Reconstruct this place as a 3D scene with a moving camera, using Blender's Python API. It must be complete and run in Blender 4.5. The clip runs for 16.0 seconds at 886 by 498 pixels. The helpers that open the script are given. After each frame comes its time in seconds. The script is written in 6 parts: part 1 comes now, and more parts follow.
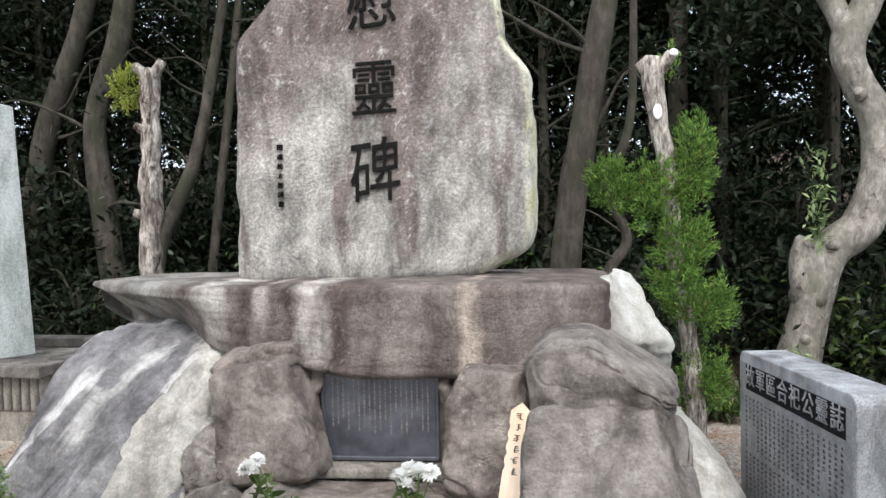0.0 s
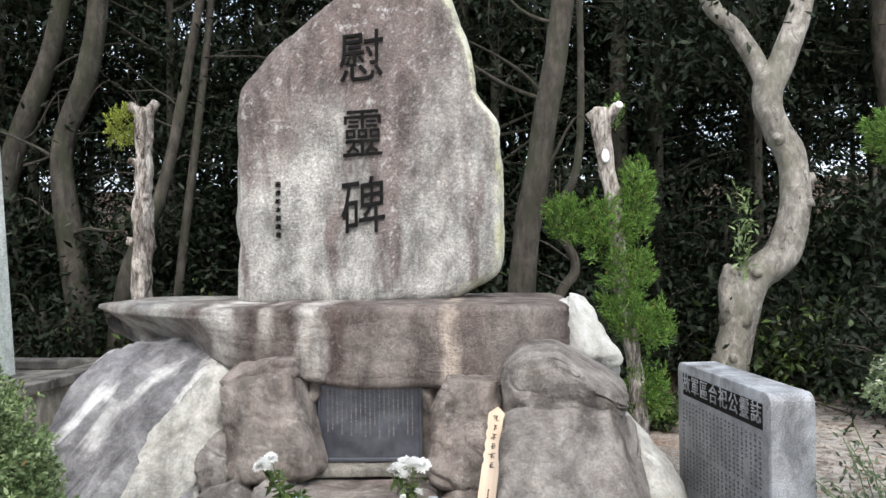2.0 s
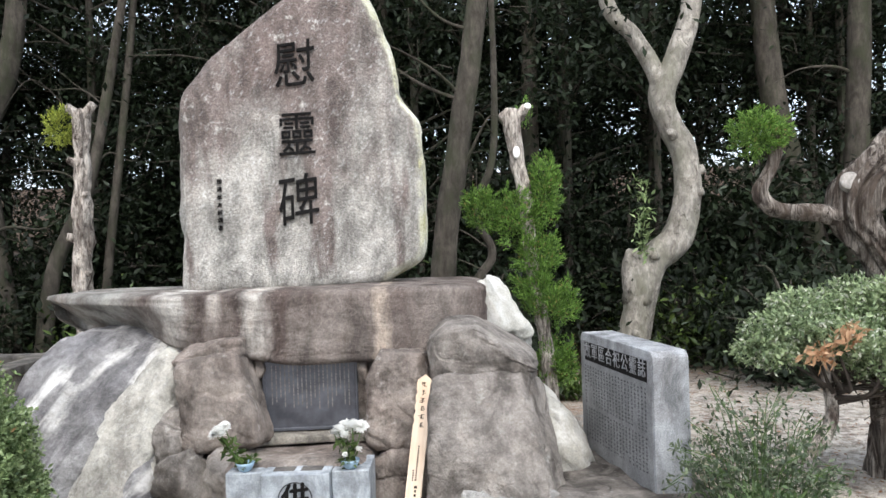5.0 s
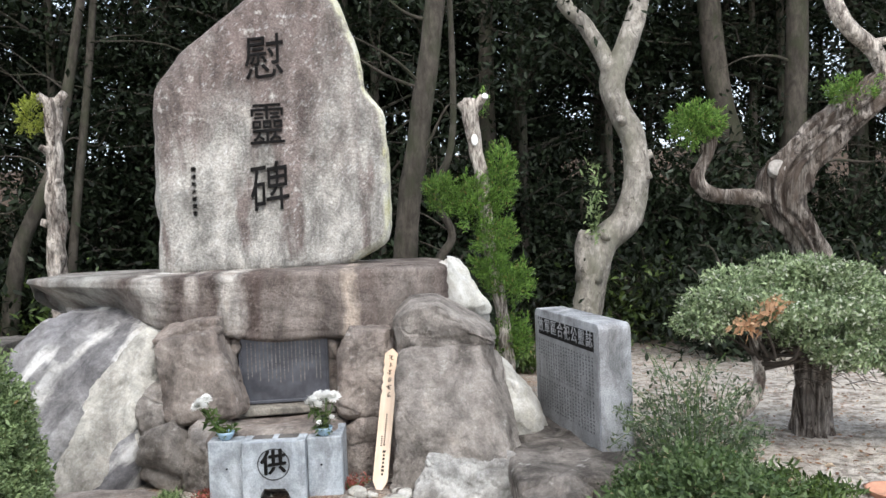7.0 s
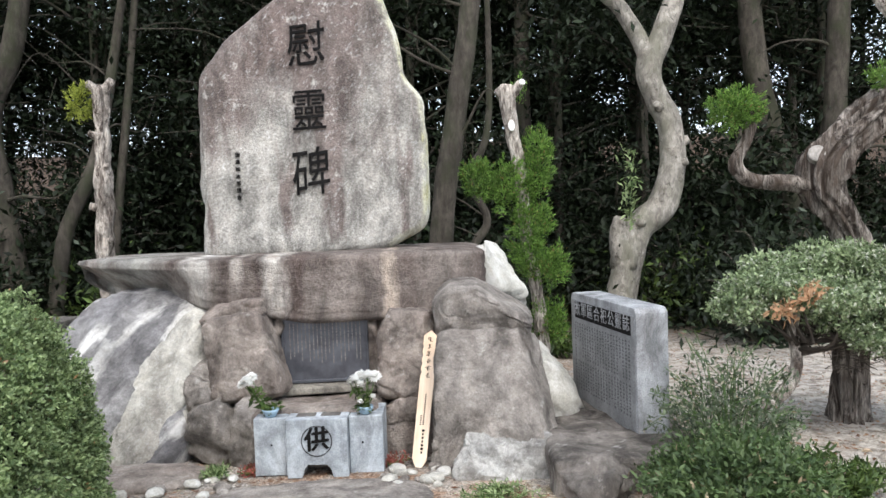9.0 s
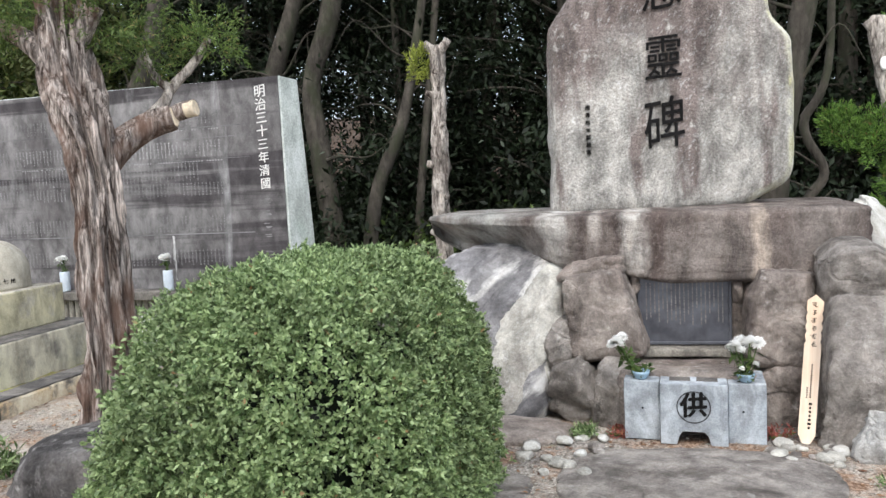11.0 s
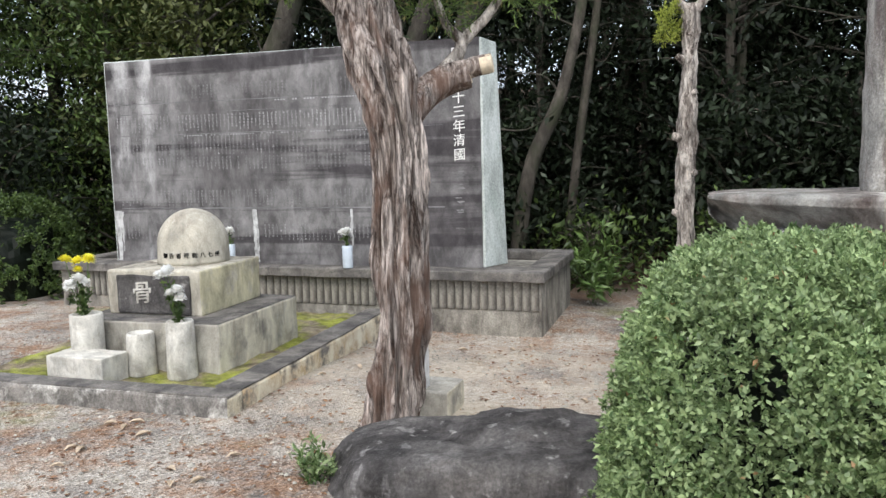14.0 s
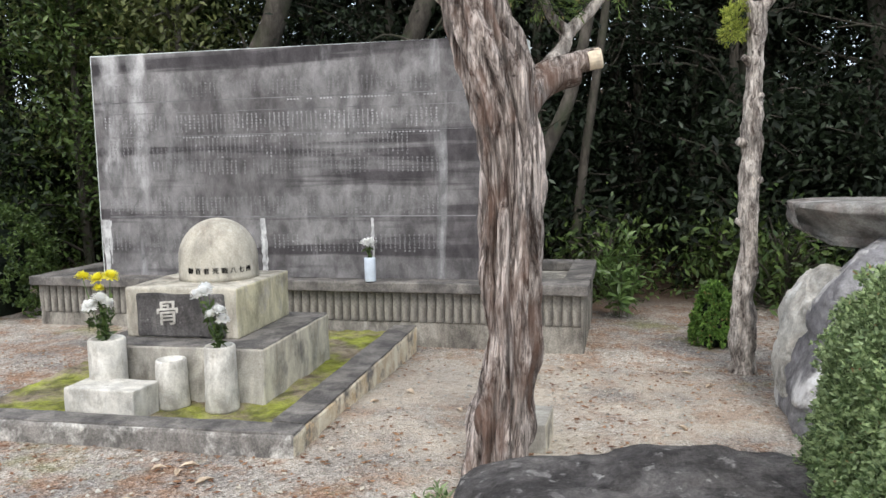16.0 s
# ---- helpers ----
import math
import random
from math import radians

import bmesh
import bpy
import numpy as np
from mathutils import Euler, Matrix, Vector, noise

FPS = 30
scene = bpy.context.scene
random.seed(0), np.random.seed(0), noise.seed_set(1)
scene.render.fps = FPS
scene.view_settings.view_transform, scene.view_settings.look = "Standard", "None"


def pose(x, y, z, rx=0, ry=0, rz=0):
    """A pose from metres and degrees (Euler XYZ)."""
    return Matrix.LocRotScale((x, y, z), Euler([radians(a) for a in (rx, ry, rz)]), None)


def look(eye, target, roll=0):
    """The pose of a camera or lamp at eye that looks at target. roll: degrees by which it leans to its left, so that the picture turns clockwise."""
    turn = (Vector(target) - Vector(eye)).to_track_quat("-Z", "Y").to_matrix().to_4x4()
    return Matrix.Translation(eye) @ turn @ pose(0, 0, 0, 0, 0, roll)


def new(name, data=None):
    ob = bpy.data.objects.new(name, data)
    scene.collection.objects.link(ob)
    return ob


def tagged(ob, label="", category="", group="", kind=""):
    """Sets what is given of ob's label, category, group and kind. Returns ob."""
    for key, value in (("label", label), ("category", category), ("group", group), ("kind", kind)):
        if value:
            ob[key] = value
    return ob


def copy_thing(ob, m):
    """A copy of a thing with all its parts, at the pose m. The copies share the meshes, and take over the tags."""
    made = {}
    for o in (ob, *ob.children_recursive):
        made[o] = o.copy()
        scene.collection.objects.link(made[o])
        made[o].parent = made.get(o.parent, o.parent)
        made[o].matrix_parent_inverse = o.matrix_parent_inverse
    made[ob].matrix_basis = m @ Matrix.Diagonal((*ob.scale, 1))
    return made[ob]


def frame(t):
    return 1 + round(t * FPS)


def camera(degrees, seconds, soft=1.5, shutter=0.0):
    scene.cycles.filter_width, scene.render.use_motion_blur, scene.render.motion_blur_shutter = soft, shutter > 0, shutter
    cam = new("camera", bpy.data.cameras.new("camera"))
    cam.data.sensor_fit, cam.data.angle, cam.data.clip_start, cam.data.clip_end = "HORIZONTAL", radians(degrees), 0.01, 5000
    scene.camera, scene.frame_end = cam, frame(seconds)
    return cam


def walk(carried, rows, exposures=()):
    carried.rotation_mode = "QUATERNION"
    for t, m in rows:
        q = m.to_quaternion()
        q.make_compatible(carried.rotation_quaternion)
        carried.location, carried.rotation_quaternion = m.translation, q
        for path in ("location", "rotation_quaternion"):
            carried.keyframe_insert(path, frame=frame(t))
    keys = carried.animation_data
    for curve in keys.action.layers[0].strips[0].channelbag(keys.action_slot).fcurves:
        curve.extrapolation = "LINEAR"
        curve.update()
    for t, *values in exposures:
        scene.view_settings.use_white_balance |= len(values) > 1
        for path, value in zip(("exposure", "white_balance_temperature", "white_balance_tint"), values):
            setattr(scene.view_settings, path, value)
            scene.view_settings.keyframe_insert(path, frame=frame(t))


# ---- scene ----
cam = camera(59.0, 16.0)
PATH = [
    (0, (0.928, -2.698, 1.406), (0.537, -0.737, 1.353), -1.0),
    (0.5, (0.877, -2.849, 1.412), (0.544, -0.877, 1.401), -0.8),
    (1, (0.91, -2.994, 1.423), (0.599, -1.018, 1.432), -1.6),
    (1.5, (0.88, -3.129, 1.421), (0.598, -1.149, 1.434), -0.8),
    (2, (0.812, -3.257, 1.423), (0.574, -1.272, 1.435), -0.7),
    (2.5, (0.848, -3.363, 1.432), (0.63, -1.375, 1.447), -0.6),
    (3, (0.737, -3.459, 1.419), (0.635, -1.462, 1.445), -0.7),
    (3.5, (0.806, -3.551, 1.425), (0.725, -1.552, 1.44), -1.6),
    (4, (0.815, -3.614, 1.41), (0.759, -1.615, 1.411), -1.8),
    (6.3, (0.768, -4.01, 1.388), (0.777, -2.011, 1.335), -1.8),
    (6.5, (0.761, -4.052, 1.422), (0.794, -2.053, 1.356), -1.8),
    (7, (0.779, -4.088, 1.407), (0.849, -2.09, 1.345), -2.2),
    (7.5, (0.745, -4.104, 1.396), (0.847, -2.108, 1.328), -1.8),
    (8, (0.797, -4.149, 1.395), (0.864, -2.151, 1.318), -2.1),
    (8.2, (0.805, -4.151, 1.387), (0.859, -2.153, 1.311), -2.0),
    (10.3, (0.324, -4.193, 1.425), (-0.002, -2.226, 1.268), -2.6),
    (10.5, (0.236, -4.183, 1.415), (-0.176, -2.233, 1.25), -2.6),
    (11, (0.02, -4.11, 1.424), (-0.592, -2.214, 1.242), -2.8),
    (11.5, (-0.258, -4.122, 1.446), (-0.964, -2.26, 1.261), -2.9),
    (12, (-0.559, -4.143, 1.438), (-1.275, -2.285, 1.255), -1.7),
    (12.5, (-0.829, -4.13, 1.427), (-1.545, -2.272, 1.231), -1.3),
    (13, (-1.063, -4.09, 1.445), (-1.791, -2.24, 1.228), -2.3),
    (13.5, (-1.375, -4.113, 1.458), (-2.072, -2.252, 1.229), -1.8),
    (14, (-1.668, -4.06, 1.426), (-2.336, -2.189, 1.194), -1.4),
    (14.5, (-1.902, -4.04, 1.427), (-2.554, -2.164, 1.188), -1.6),
    (15, (-2.149, -4.008, 1.467), (-2.741, -2.114, 1.222), -1.5),
    (15.5, (-2.37, -3.949, 1.435), (-2.923, -2.04, 1.211), -2.0),
    (16, (-2.585, -3.865, 1.435), (-3.092, -1.943, 1.215), -1.1),
]
EXPOSURES = [(0, 0.68), (1.5, 0.70), (3, 0.76), (4, 0.78), (6.5, 0.71), (8, 0.69), (10.5, 0.68), (12, 0.60), (14, 0.60), (16, 0.56)]
walk(cam, [(t, look(eye, target, roll)) for t, eye, target, roll in PATH], EXPOSURES)

# ---- world and light ----
world = bpy.data.worlds.new("overcast_sky")
scene.world = world
world.use_nodes = True
wn = world.node_tree.nodes
sky = wn.new("ShaderNodeTexSky")
sky.sky_type = "NISHITA"
sky.sun_disc = False
sky.sun_elevation = radians(52)
sky.sun_rotation = radians(200)
sky.air_density, sky.dust_density = 1.0, 4.0
veil = wn.new("ShaderNodeMix")
veil.data_type = "RGBA"
veil.inputs[0].default_value = 0.55
veil.inputs[7].default_value = (7.4, 8.2, 9.4, 1)
world.node_tree.links.new(sky.outputs[0], veil.inputs[6])
world.node_tree.links.new(veil.outputs[2], wn["Background"].inputs[0])
wn["Background"].inputs[1].default_value = 0.15
sun = new("sun", bpy.data.lights.new("sun", "SUN"))
sun.data.energy, sun.data.angle, sun.data.color = 1.5, radians(20), (1.0, 0.98, 0.95)
sun.matrix_world = look((4, -7, 11), (0, 1, 0))


# ---- materials ----
def ramp(nt, fac, a, b, lo=0.35, hi=0.65):
    r = nt.nodes.new("ShaderNodeMapRange")
    r.inputs[1].default_value, r.inputs[2].default_value = lo, hi
    nt.links.new(fac, r.inputs[0])
    return mix(nt, r.outputs[0], a, b)


def mix(nt, fac, a, b, blend="MIX"):
    m = nt.nodes.new("ShaderNodeMix")
    m.data_type, m.blend_type = "RGBA", blend
    for sock, v in ((m.inputs[0], fac), (m.inputs[6], a), (m.inputs[7], b)):
        if isinstance(v, bpy.types.NodeSocket):
            nt.links.new(v, sock)
        elif isinstance(v, (int, float)):
            sock.default_value = v
        else:
            sock.default_value = (*v, 1)
    return m.outputs[2]


def noise_tex(nt, co, scale, detail=5, rough=0.6, stretch=(1, 1, 1), shift=0.0, dist=0.0, turn=0.0):
    mp = nt.nodes.new("ShaderNodeMapping")
    mp.inputs[1].default_value = (shift, shift * 0.7, shift * 1.3)
    mp.inputs[3].default_value = stretch
    if turn:
        mp.vector_type = "TEXTURE"
        mp.inputs[2].default_value = (0, turn, 0)
        mp.inputs[3].default_value = tuple(1 / v for v in stretch)
    nt.links.new(co, mp.inputs[0])
    n = nt.nodes.new("ShaderNodeTexNoise")
    n.inputs["Scale"].default_value, n.inputs["Detail"].default_value = scale, detail
    n.inputs["Roughness"].default_value, n.inputs["Distortion"].default_value = rough, dist
    nt.links.new(mp.outputs[0], n.inputs["Vector"])
    return n.outputs["Fac"]


def blank(name, rough=0.85, spec=0.3):
    m = bpy.data.materials.new(name)
    m.use_nodes = True
    nt = m.node_tree
    bsdf = nt.nodes["Principled BSDF"]
    bsdf.inputs["Roughness"].default_value = rough
    bsdf.inputs["Specular IOR Level"].default_value = spec
    co = nt.nodes.new("ShaderNodeTexCoord").outputs["Object"]
    return m, nt, bsdf, co


def bumped(nt, bsdf, height, strength, dist):
    b = nt.nodes.new("ShaderNodeBump")
    b.inputs["Strength"].default_value, b.inputs["Distance"].default_value = strength, dist
    nt.links.new(height, b.inputs["Height"])
    nt.links.new(b.outputs[0], bsdf.inputs["Normal"])


def stone(name, a, b, stain=None, spots=None, grain=60.0, large=2.5, streak=0.0, rough=0.9, bump=0.6, cover=0.5, salt=0.35, shift=0.0, bands=None, turn=0.0, mottle=0.3, rise=None, flank=None, runs=None, veins=None, cracks=0.0, tip=None, soft=0.07, lime=(), fleck=0.0, chip=0.0):
    """Weathered stone: two tones, stains that may run downwards, lichen spots, crystal grain."""
    m, nt, bsdf, co = blank(name, rough, 0.25)
    base = ramp(nt, noise_tex(nt, co, large, 6, shift=shift), a, b, 0.35 - (soft - 0.07), 0.65)
    if stain:
        n = noise_tex(nt, co, large * 1.3, 7, 0.65, (1, 1, 1 - 0.85 * streak), shift + 7, 0.4)
        if rise:
            # old stains gather on one part of the stone: (per metre, from height)
            sep = nt.nodes.new("ShaderNodeSeparateXYZ")
            nt.links.new(co, sep.inputs[0])
            mm = nt.nodes.new("ShaderNodeMapRange")
            mm.inputs[1].default_value, mm.inputs[2].default_value = rise[0], rise[1]
            mm.inputs[3].default_value, mm.inputs[4].default_value = -rise[2], rise[2]
            nt.links.new(sep.outputs[2], mm.inputs[0])
            add = nt.nodes.new("ShaderNodeMath")
            nt.links.new(n, add.inputs[0])
            nt.links.new(mm.outputs[0], add.inputs[1])
            n = add.outputs[0]
        base = mix(nt, ramp(nt, n, (0, 0, 0), (1, 1, 1), 1 - cover - soft, 1 - cover + soft + 0.03), base, stain)
    if bands:
        n = noise_tex(nt, co, bands[0], 4, 0.55, bands[1], shift + 31, 0.25, turn)
        base = mix(nt, ramp(nt, n, (0, 0, 0), (1, 1, 1), bands[3], bands[3] + 0.07), base, bands[2])
    if veins:
        n = noise_tex(nt, co, veins[0], 5, 0.6, veins[1], shift + 43, 0.3, turn)
        base = mix(nt, ramp(nt, n, (0, 0, 0), (0.85, 0.85, 0.85), veins[3], veins[3] + 0.1), base, veins[2])
    if tip:
        # grey lichen grown over one end of the stone: (from x, to x, colour)
        sep = nt.nodes.new("ShaderNodeSeparateXYZ")
        nt.links.new(co, sep.inputs[0])
        end = nt.nodes.new("ShaderNodeMapRange")
        end.inputs[1].default_value, end.inputs[2].default_value = tip[0], tip[1]
        nt.links.new(sep.outputs[0], end.inputs[0])
        grown = ramp(nt, noise_tex(nt, co, 4.5, 7, 0.65, (1, 1, 0.5), shift + 71), (0, 0, 0), (1, 1, 1), 0.36, 0.54)
        base = mix(nt, mix(nt, 1.0, end.outputs[0], grown, "MULTIPLY"), base, tip[2])
    if runs:
        # lime that ran down: (scale, stretch, colour, threshold)
        n = noise_tex(nt, co, runs[0], 6, 0.6, runs[1], shift + 51, 0.15)
        base = mix(nt, ramp(nt, n, (0, 0, 0), (0.8, 0.8, 0.8), runs[3], runs[3] + 0.14), base, runs[2])
    for x, w, colour, lo, hi in lime:
        # one run of lime or rust down the stone: (at x, half width, colour, from height, to height)
        sep = nt.nodes.new("ShaderNodeSeparateXYZ")
        nt.links.new(co, sep.inputs[0])
        wob = nt.nodes.new("ShaderNodeMath")
        wob.operation = "MULTIPLY_ADD"
        nt.links.new(noise_tex(nt, co, 6, 5, 0.65, (1, 1, 0.5), shift + x * 9), wob.inputs[0])
        wob.inputs[1].default_value = w * 3.2
        nt.links.new(sep.outputs[0], wob.inputs[2])
        off = nt.nodes.new("ShaderNodeMath")
        off.operation = "SUBTRACT"
        nt.links.new(wob.outputs[0], off.inputs[0])
        off.inputs[1].default_value = x + w * 1.6
        size = nt.nodes.new("ShaderNodeMath")
        size.operation = "ABSOLUTE"
        nt.links.new(off.outputs[0], size.inputs[0])
        across = ramp(nt, size.outputs[0], (1, 1, 1), (0, 0, 0), w * 0.35, w * 1.15)
        down = ramp(nt, sep.outputs[2], (0, 0, 0), (1, 1, 1), lo, hi)
        patchy = ramp(nt, noise_tex(nt, co, 5, 6, 0.6, (1, 1, 0.35), shift + 37), (0.25, 0.25, 0.25), (1, 1, 1), 0.36, 0.55)
        base = mix(nt, mix(nt, 1.0, mix(nt, 1.0, across, down, "MULTIPLY"), patchy, "MULTIPLY"), base, colour)
    if spots:
        n = noise_tex(nt, co, 15, 5, 0.6, shift=shift + 3)
        base = mix(nt, ramp(nt, n, (0, 0, 0), (0.7, 0.7, 0.7), 0.61, 0.71), base, spots)
    if fleck:
        # short pale scars of the chisel and of broken grain
        n = noise_tex(nt, co, 58, 5, 0.7, (1, 1, 0.4), shift + 81, 0.2, 0.7)
        base = mix(nt, ramp(nt, n, (0, 0, 0), (fleck, fleck, fleck), 0.56, 0.70), base, tuple(min(0.7, v * 1.7) for v in a))
        n = noise_tex(nt, co, 40, 6, 0.7, (1, 1, 0.5), shift + 91, 0.3, -0.5)
        base = mix(nt, ramp(nt, n, (0, 0, 0), (fleck, fleck, fleck), 0.57, 0.70), base, tuple(v * 0.45 for v in b))
    g = noise_tex(nt, co, grain, 3, 0.7)
    g2 = noise_tex(nt, co, grain * 3.1, 2, 0.6, shift=5)
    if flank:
        # pale lichen, on the side kerb also painted brightness, on faces that look one way: (from, to, colour)
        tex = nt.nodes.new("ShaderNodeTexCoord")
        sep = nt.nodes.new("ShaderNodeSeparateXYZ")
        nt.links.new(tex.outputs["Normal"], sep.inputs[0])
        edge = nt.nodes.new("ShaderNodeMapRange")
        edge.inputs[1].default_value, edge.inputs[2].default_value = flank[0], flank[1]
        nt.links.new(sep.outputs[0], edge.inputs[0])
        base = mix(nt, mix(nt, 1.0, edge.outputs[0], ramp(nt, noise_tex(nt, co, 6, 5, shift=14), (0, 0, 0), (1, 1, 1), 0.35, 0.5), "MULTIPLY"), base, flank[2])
    mott = noise_tex(nt, co, 7, 8, 0.66, (1, 1, 1 - 0.7 * streak), shift + 21, 0.3)
    base = mix(nt, mottle, base, ramp(nt, mott, (0.12, 0.12, 0.12), (0.92, 0.92, 0.92), 0.38, 0.62), "OVERLAY")
    base = mix(nt, salt * 0.75, base, ramp(nt, g, (0.1, 0.1, 0.1), (0.95, 0.95, 0.95), 0.36, 0.64), "OVERLAY")
    base = mix(nt, salt * 0.3, base, ramp(nt, g2, (0.1, 0.1, 0.1), (0.95, 0.95, 0.95), 0.36, 0.64), "OVERLAY")
    h = mix(nt, 0.45, noise_tex(nt, co, 34, 9, 0.75), noise_tex(nt, co, 7, 8, 0.7))
    if chip:
        # broken planes: warped cells, each at a level of its own
        warp = nt.nodes.new("ShaderNodeVectorMath")
        warp.operation = "MULTIPLY_ADD"
        bent = nt.nodes.new("ShaderNodeTexNoise")
        bent.inputs["Scale"].default_value, bent.inputs["Detail"].default_value = 8.0, 4.0
        nt.links.new(co, bent.inputs["Vector"])
        nt.links.new(bent.outputs["Color"], warp.inputs[0])
        warp.inputs[1].default_value = (0.12, 0.12, 0.12)
        nt.links.new(co, warp.inputs[2])
        cells = nt.nodes.new("ShaderNodeTexVoronoi")
        cells.inputs["Scale"].default_value = 9.0
        nt.links.new(warp.outputs[0], cells.inputs["Vector"])
        level = nt.nodes.new("ShaderNodeRGBToBW")
        nt.links.new(cells.outputs["Color"], level.inputs[0])
        h = mix(nt, chip, h, level.outputs[0])
    if cracks:
        # hairline cracks along the joints of warped cells
        bend = nt.nodes.new("ShaderNodeVectorMath")
        bend.operation = "MULTIPLY_ADD"
        wob = nt.nodes.new("ShaderNodeTexNoise")
        wob.inputs["Scale"].default_value, wob.inputs["Detail"].default_value = 5.0, 6.0
        nt.links.new(co, wob.inputs["Vector"])
        nt.links.new(wob.outputs["Color"], bend.inputs[0])
        bend.inputs[1].default_value = (0.22, 0.22, 0.22)
        nt.links.new(co, bend.inputs[2])
        vo = nt.nodes.new("ShaderNodeTexVoronoi")
        vo.feature = "DISTANCE_TO_EDGE"
        vo.inputs["Scale"].default_value = cracks
        nt.links.new(bend.outputs[0], vo.inputs["Vector"])
        line = ramp(nt, vo.outputs["Distance"], (1, 1, 1), (0, 0, 0), 0.0, 0.022)
        here = ramp(nt, noise_tex(nt, co, 3.5, 3, shift=shift + 61), (0, 0, 0), (0.6, 0.6, 0.6), 0.54, 0.66)
        line = mix(nt, 1.0, line, here, "MULTIPLY")
        base = mix(nt, line, base, tuple(v * 0.35 for v in (stain or b)))
        h = mix(nt, line, h, (0.2, 0.2, 0.2))
    nt.links.new(base, bsdf.inputs["Base Color"])
    bumped(nt, bsdf, h, min(1.0, bump * 1.3), 0.075 if cracks else 0.045)
    return m


def leafy(name, dark, light, dry=None, dry_part=0.0, rough=0.5, tone=0.5, thin=0.25, sheen=0.35):
    m, nt, bsdf, co = blank(name, rough, sheen)
    r = nt.nodes.new("ShaderNodeNewGeometry").outputs["Random Per Island"]
    c = ramp(nt, r, dark, light, 0.0, 1.0)
    c = mix(nt, tone, c, ramp(nt, noise_tex(nt, co, 3, 3), (0.3, 0.3, 0.3), (0.75, 0.75, 0.75)), "OVERLAY")
    # a share of leaves in a second tone: dried out, on the holly painted glints
    if dry:
        c = mix(nt, ramp(nt, r, (0, 0, 0), (1, 1, 1), 1 - dry_part, 1 - dry_part + 0.001), c, dry)
    nt.links.new(c, bsdf.inputs["Base Color"])
    bsdf.inputs["Subsurface Weight"].default_value = 0.0
    t = nt.nodes.new("ShaderNodeBsdfTranslucent")
    nt.links.new(c, t.inputs[0])
    s = nt.nodes.new("ShaderNodeMixShader")
    s.inputs[0].default_value = thin
    nt.links.new(bsdf.outputs[0], s.inputs[1])
    nt.links.new(t.outputs[0], s.inputs[2])
    nt.links.new(s.outputs[0], nt.nodes["Material Output"].inputs[0])
    return m


def bark(name, a, b, moss=None, stretch=0.12, scale=22.0, bump=0.8, blotch=4.0, curl=0.3, lo=0.38, hi=0.62, shred=0.0):
    m, nt, bsdf, co = blank(name, 0.95, 0.15)
    n = noise_tex(nt, co, scale, 8, 0.7, (1, 1, stretch), dist=curl)
    c = ramp(nt, n, a, b, lo, hi)
    if shred:
        # thin peeling strips and the black gaps between them
        f = noise_tex(nt, co, scale * 3.0, 6, 0.7, (1, 1, stretch * 0.8), 17, curl * 0.6)
        c = mix(nt, shred, c, ramp(nt, f, (0.02, 0.02, 0.02), (0.98, 0.98, 0.98), 0.42, 0.58), "OVERLAY")
        c = mix(nt, ramp(nt, noise_tex(nt, co, scale * 1.4, 7, 0.7, (1, 1, stretch * 1.3), 29, curl), (1, 1, 1), (0, 0, 0), 0.36, 0.43), c, tuple(v * 0.6 for v in a))
        n = mix(nt, 0.5, n, f)
    c = mix(nt, 0.55, c, ramp(nt, noise_tex(nt, co, blotch, 4), (0.3, 0.3, 0.3), (0.75, 0.75, 0.75)), "OVERLAY")
    if moss:
        c = mix(nt, ramp(nt, noise_tex(nt, co, 5, 6, 0.65, (1, 1, 0.45), shift=9), (0, 0, 0), (0.8, 0.8, 0.8), 0.47, 0.62), c, moss)
    nt.links.new(c, bsdf.inputs["Base Color"])
    bumped(nt, bsdf, n, bump, 0.03)
    return m


def plain(name, c, rough=0.6, metal=0.0, vary=0.25, scale=18.0, spec=0.4, bump=0.15):
    m, nt, bsdf, co = blank(name, rough, spec)
    n = noise_tex(nt, co, scale, 5)
    dark = tuple(v * (1 - vary) for v in c)
    lite = tuple(min(1, v * (1 + vary)) for v in c)
    nt.links.new(ramp(nt, n, dark, lite), bsdf.inputs["Base Color"])
    bsdf.inputs["Metallic"].default_value = metal
    bumped(nt, bsdf, n, bump, 0.004)
    return m


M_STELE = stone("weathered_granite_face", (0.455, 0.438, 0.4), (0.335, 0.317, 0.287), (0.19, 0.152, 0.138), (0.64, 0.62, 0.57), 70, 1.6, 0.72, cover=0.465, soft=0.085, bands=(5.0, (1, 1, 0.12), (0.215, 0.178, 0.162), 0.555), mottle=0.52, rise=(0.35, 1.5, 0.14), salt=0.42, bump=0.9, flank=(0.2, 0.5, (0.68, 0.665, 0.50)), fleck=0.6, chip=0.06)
M_LEDGE = stone("stained_granite", (0.27, 0.236, 0.210), (0.18, 0.149, 0.132), (0.10, 0.076, 0.067), None, 80, 2.2, 0.75, cover=0.48, soft=0.1, shift=4.6, mottle=0.45, salt=0.25, cracks=1.3, tip=(-0.75, -1.2, (0.31, 0.302, 0.277)), lime=((-0.78, 0.10, (0.58, 0.555, 0.51), 0.80, 1.08), (-0.55, 0.05, (0.42, 0.38, 0.34), 0.85, 1.05), (-0.31, 0.085, (0.56, 0.52, 0.47), 0.74, 0.9), (-0.62, 0.04, (0.11, 0.085, 0.075), 0.7, 0.9), (-0.18, 0.05, (0.12, 0.09, 0.078), 0.7, 0.9), (0.37, 0.05, (0.48, 0.40, 0.33), 0.6, 0.7)), fleck=0.4)
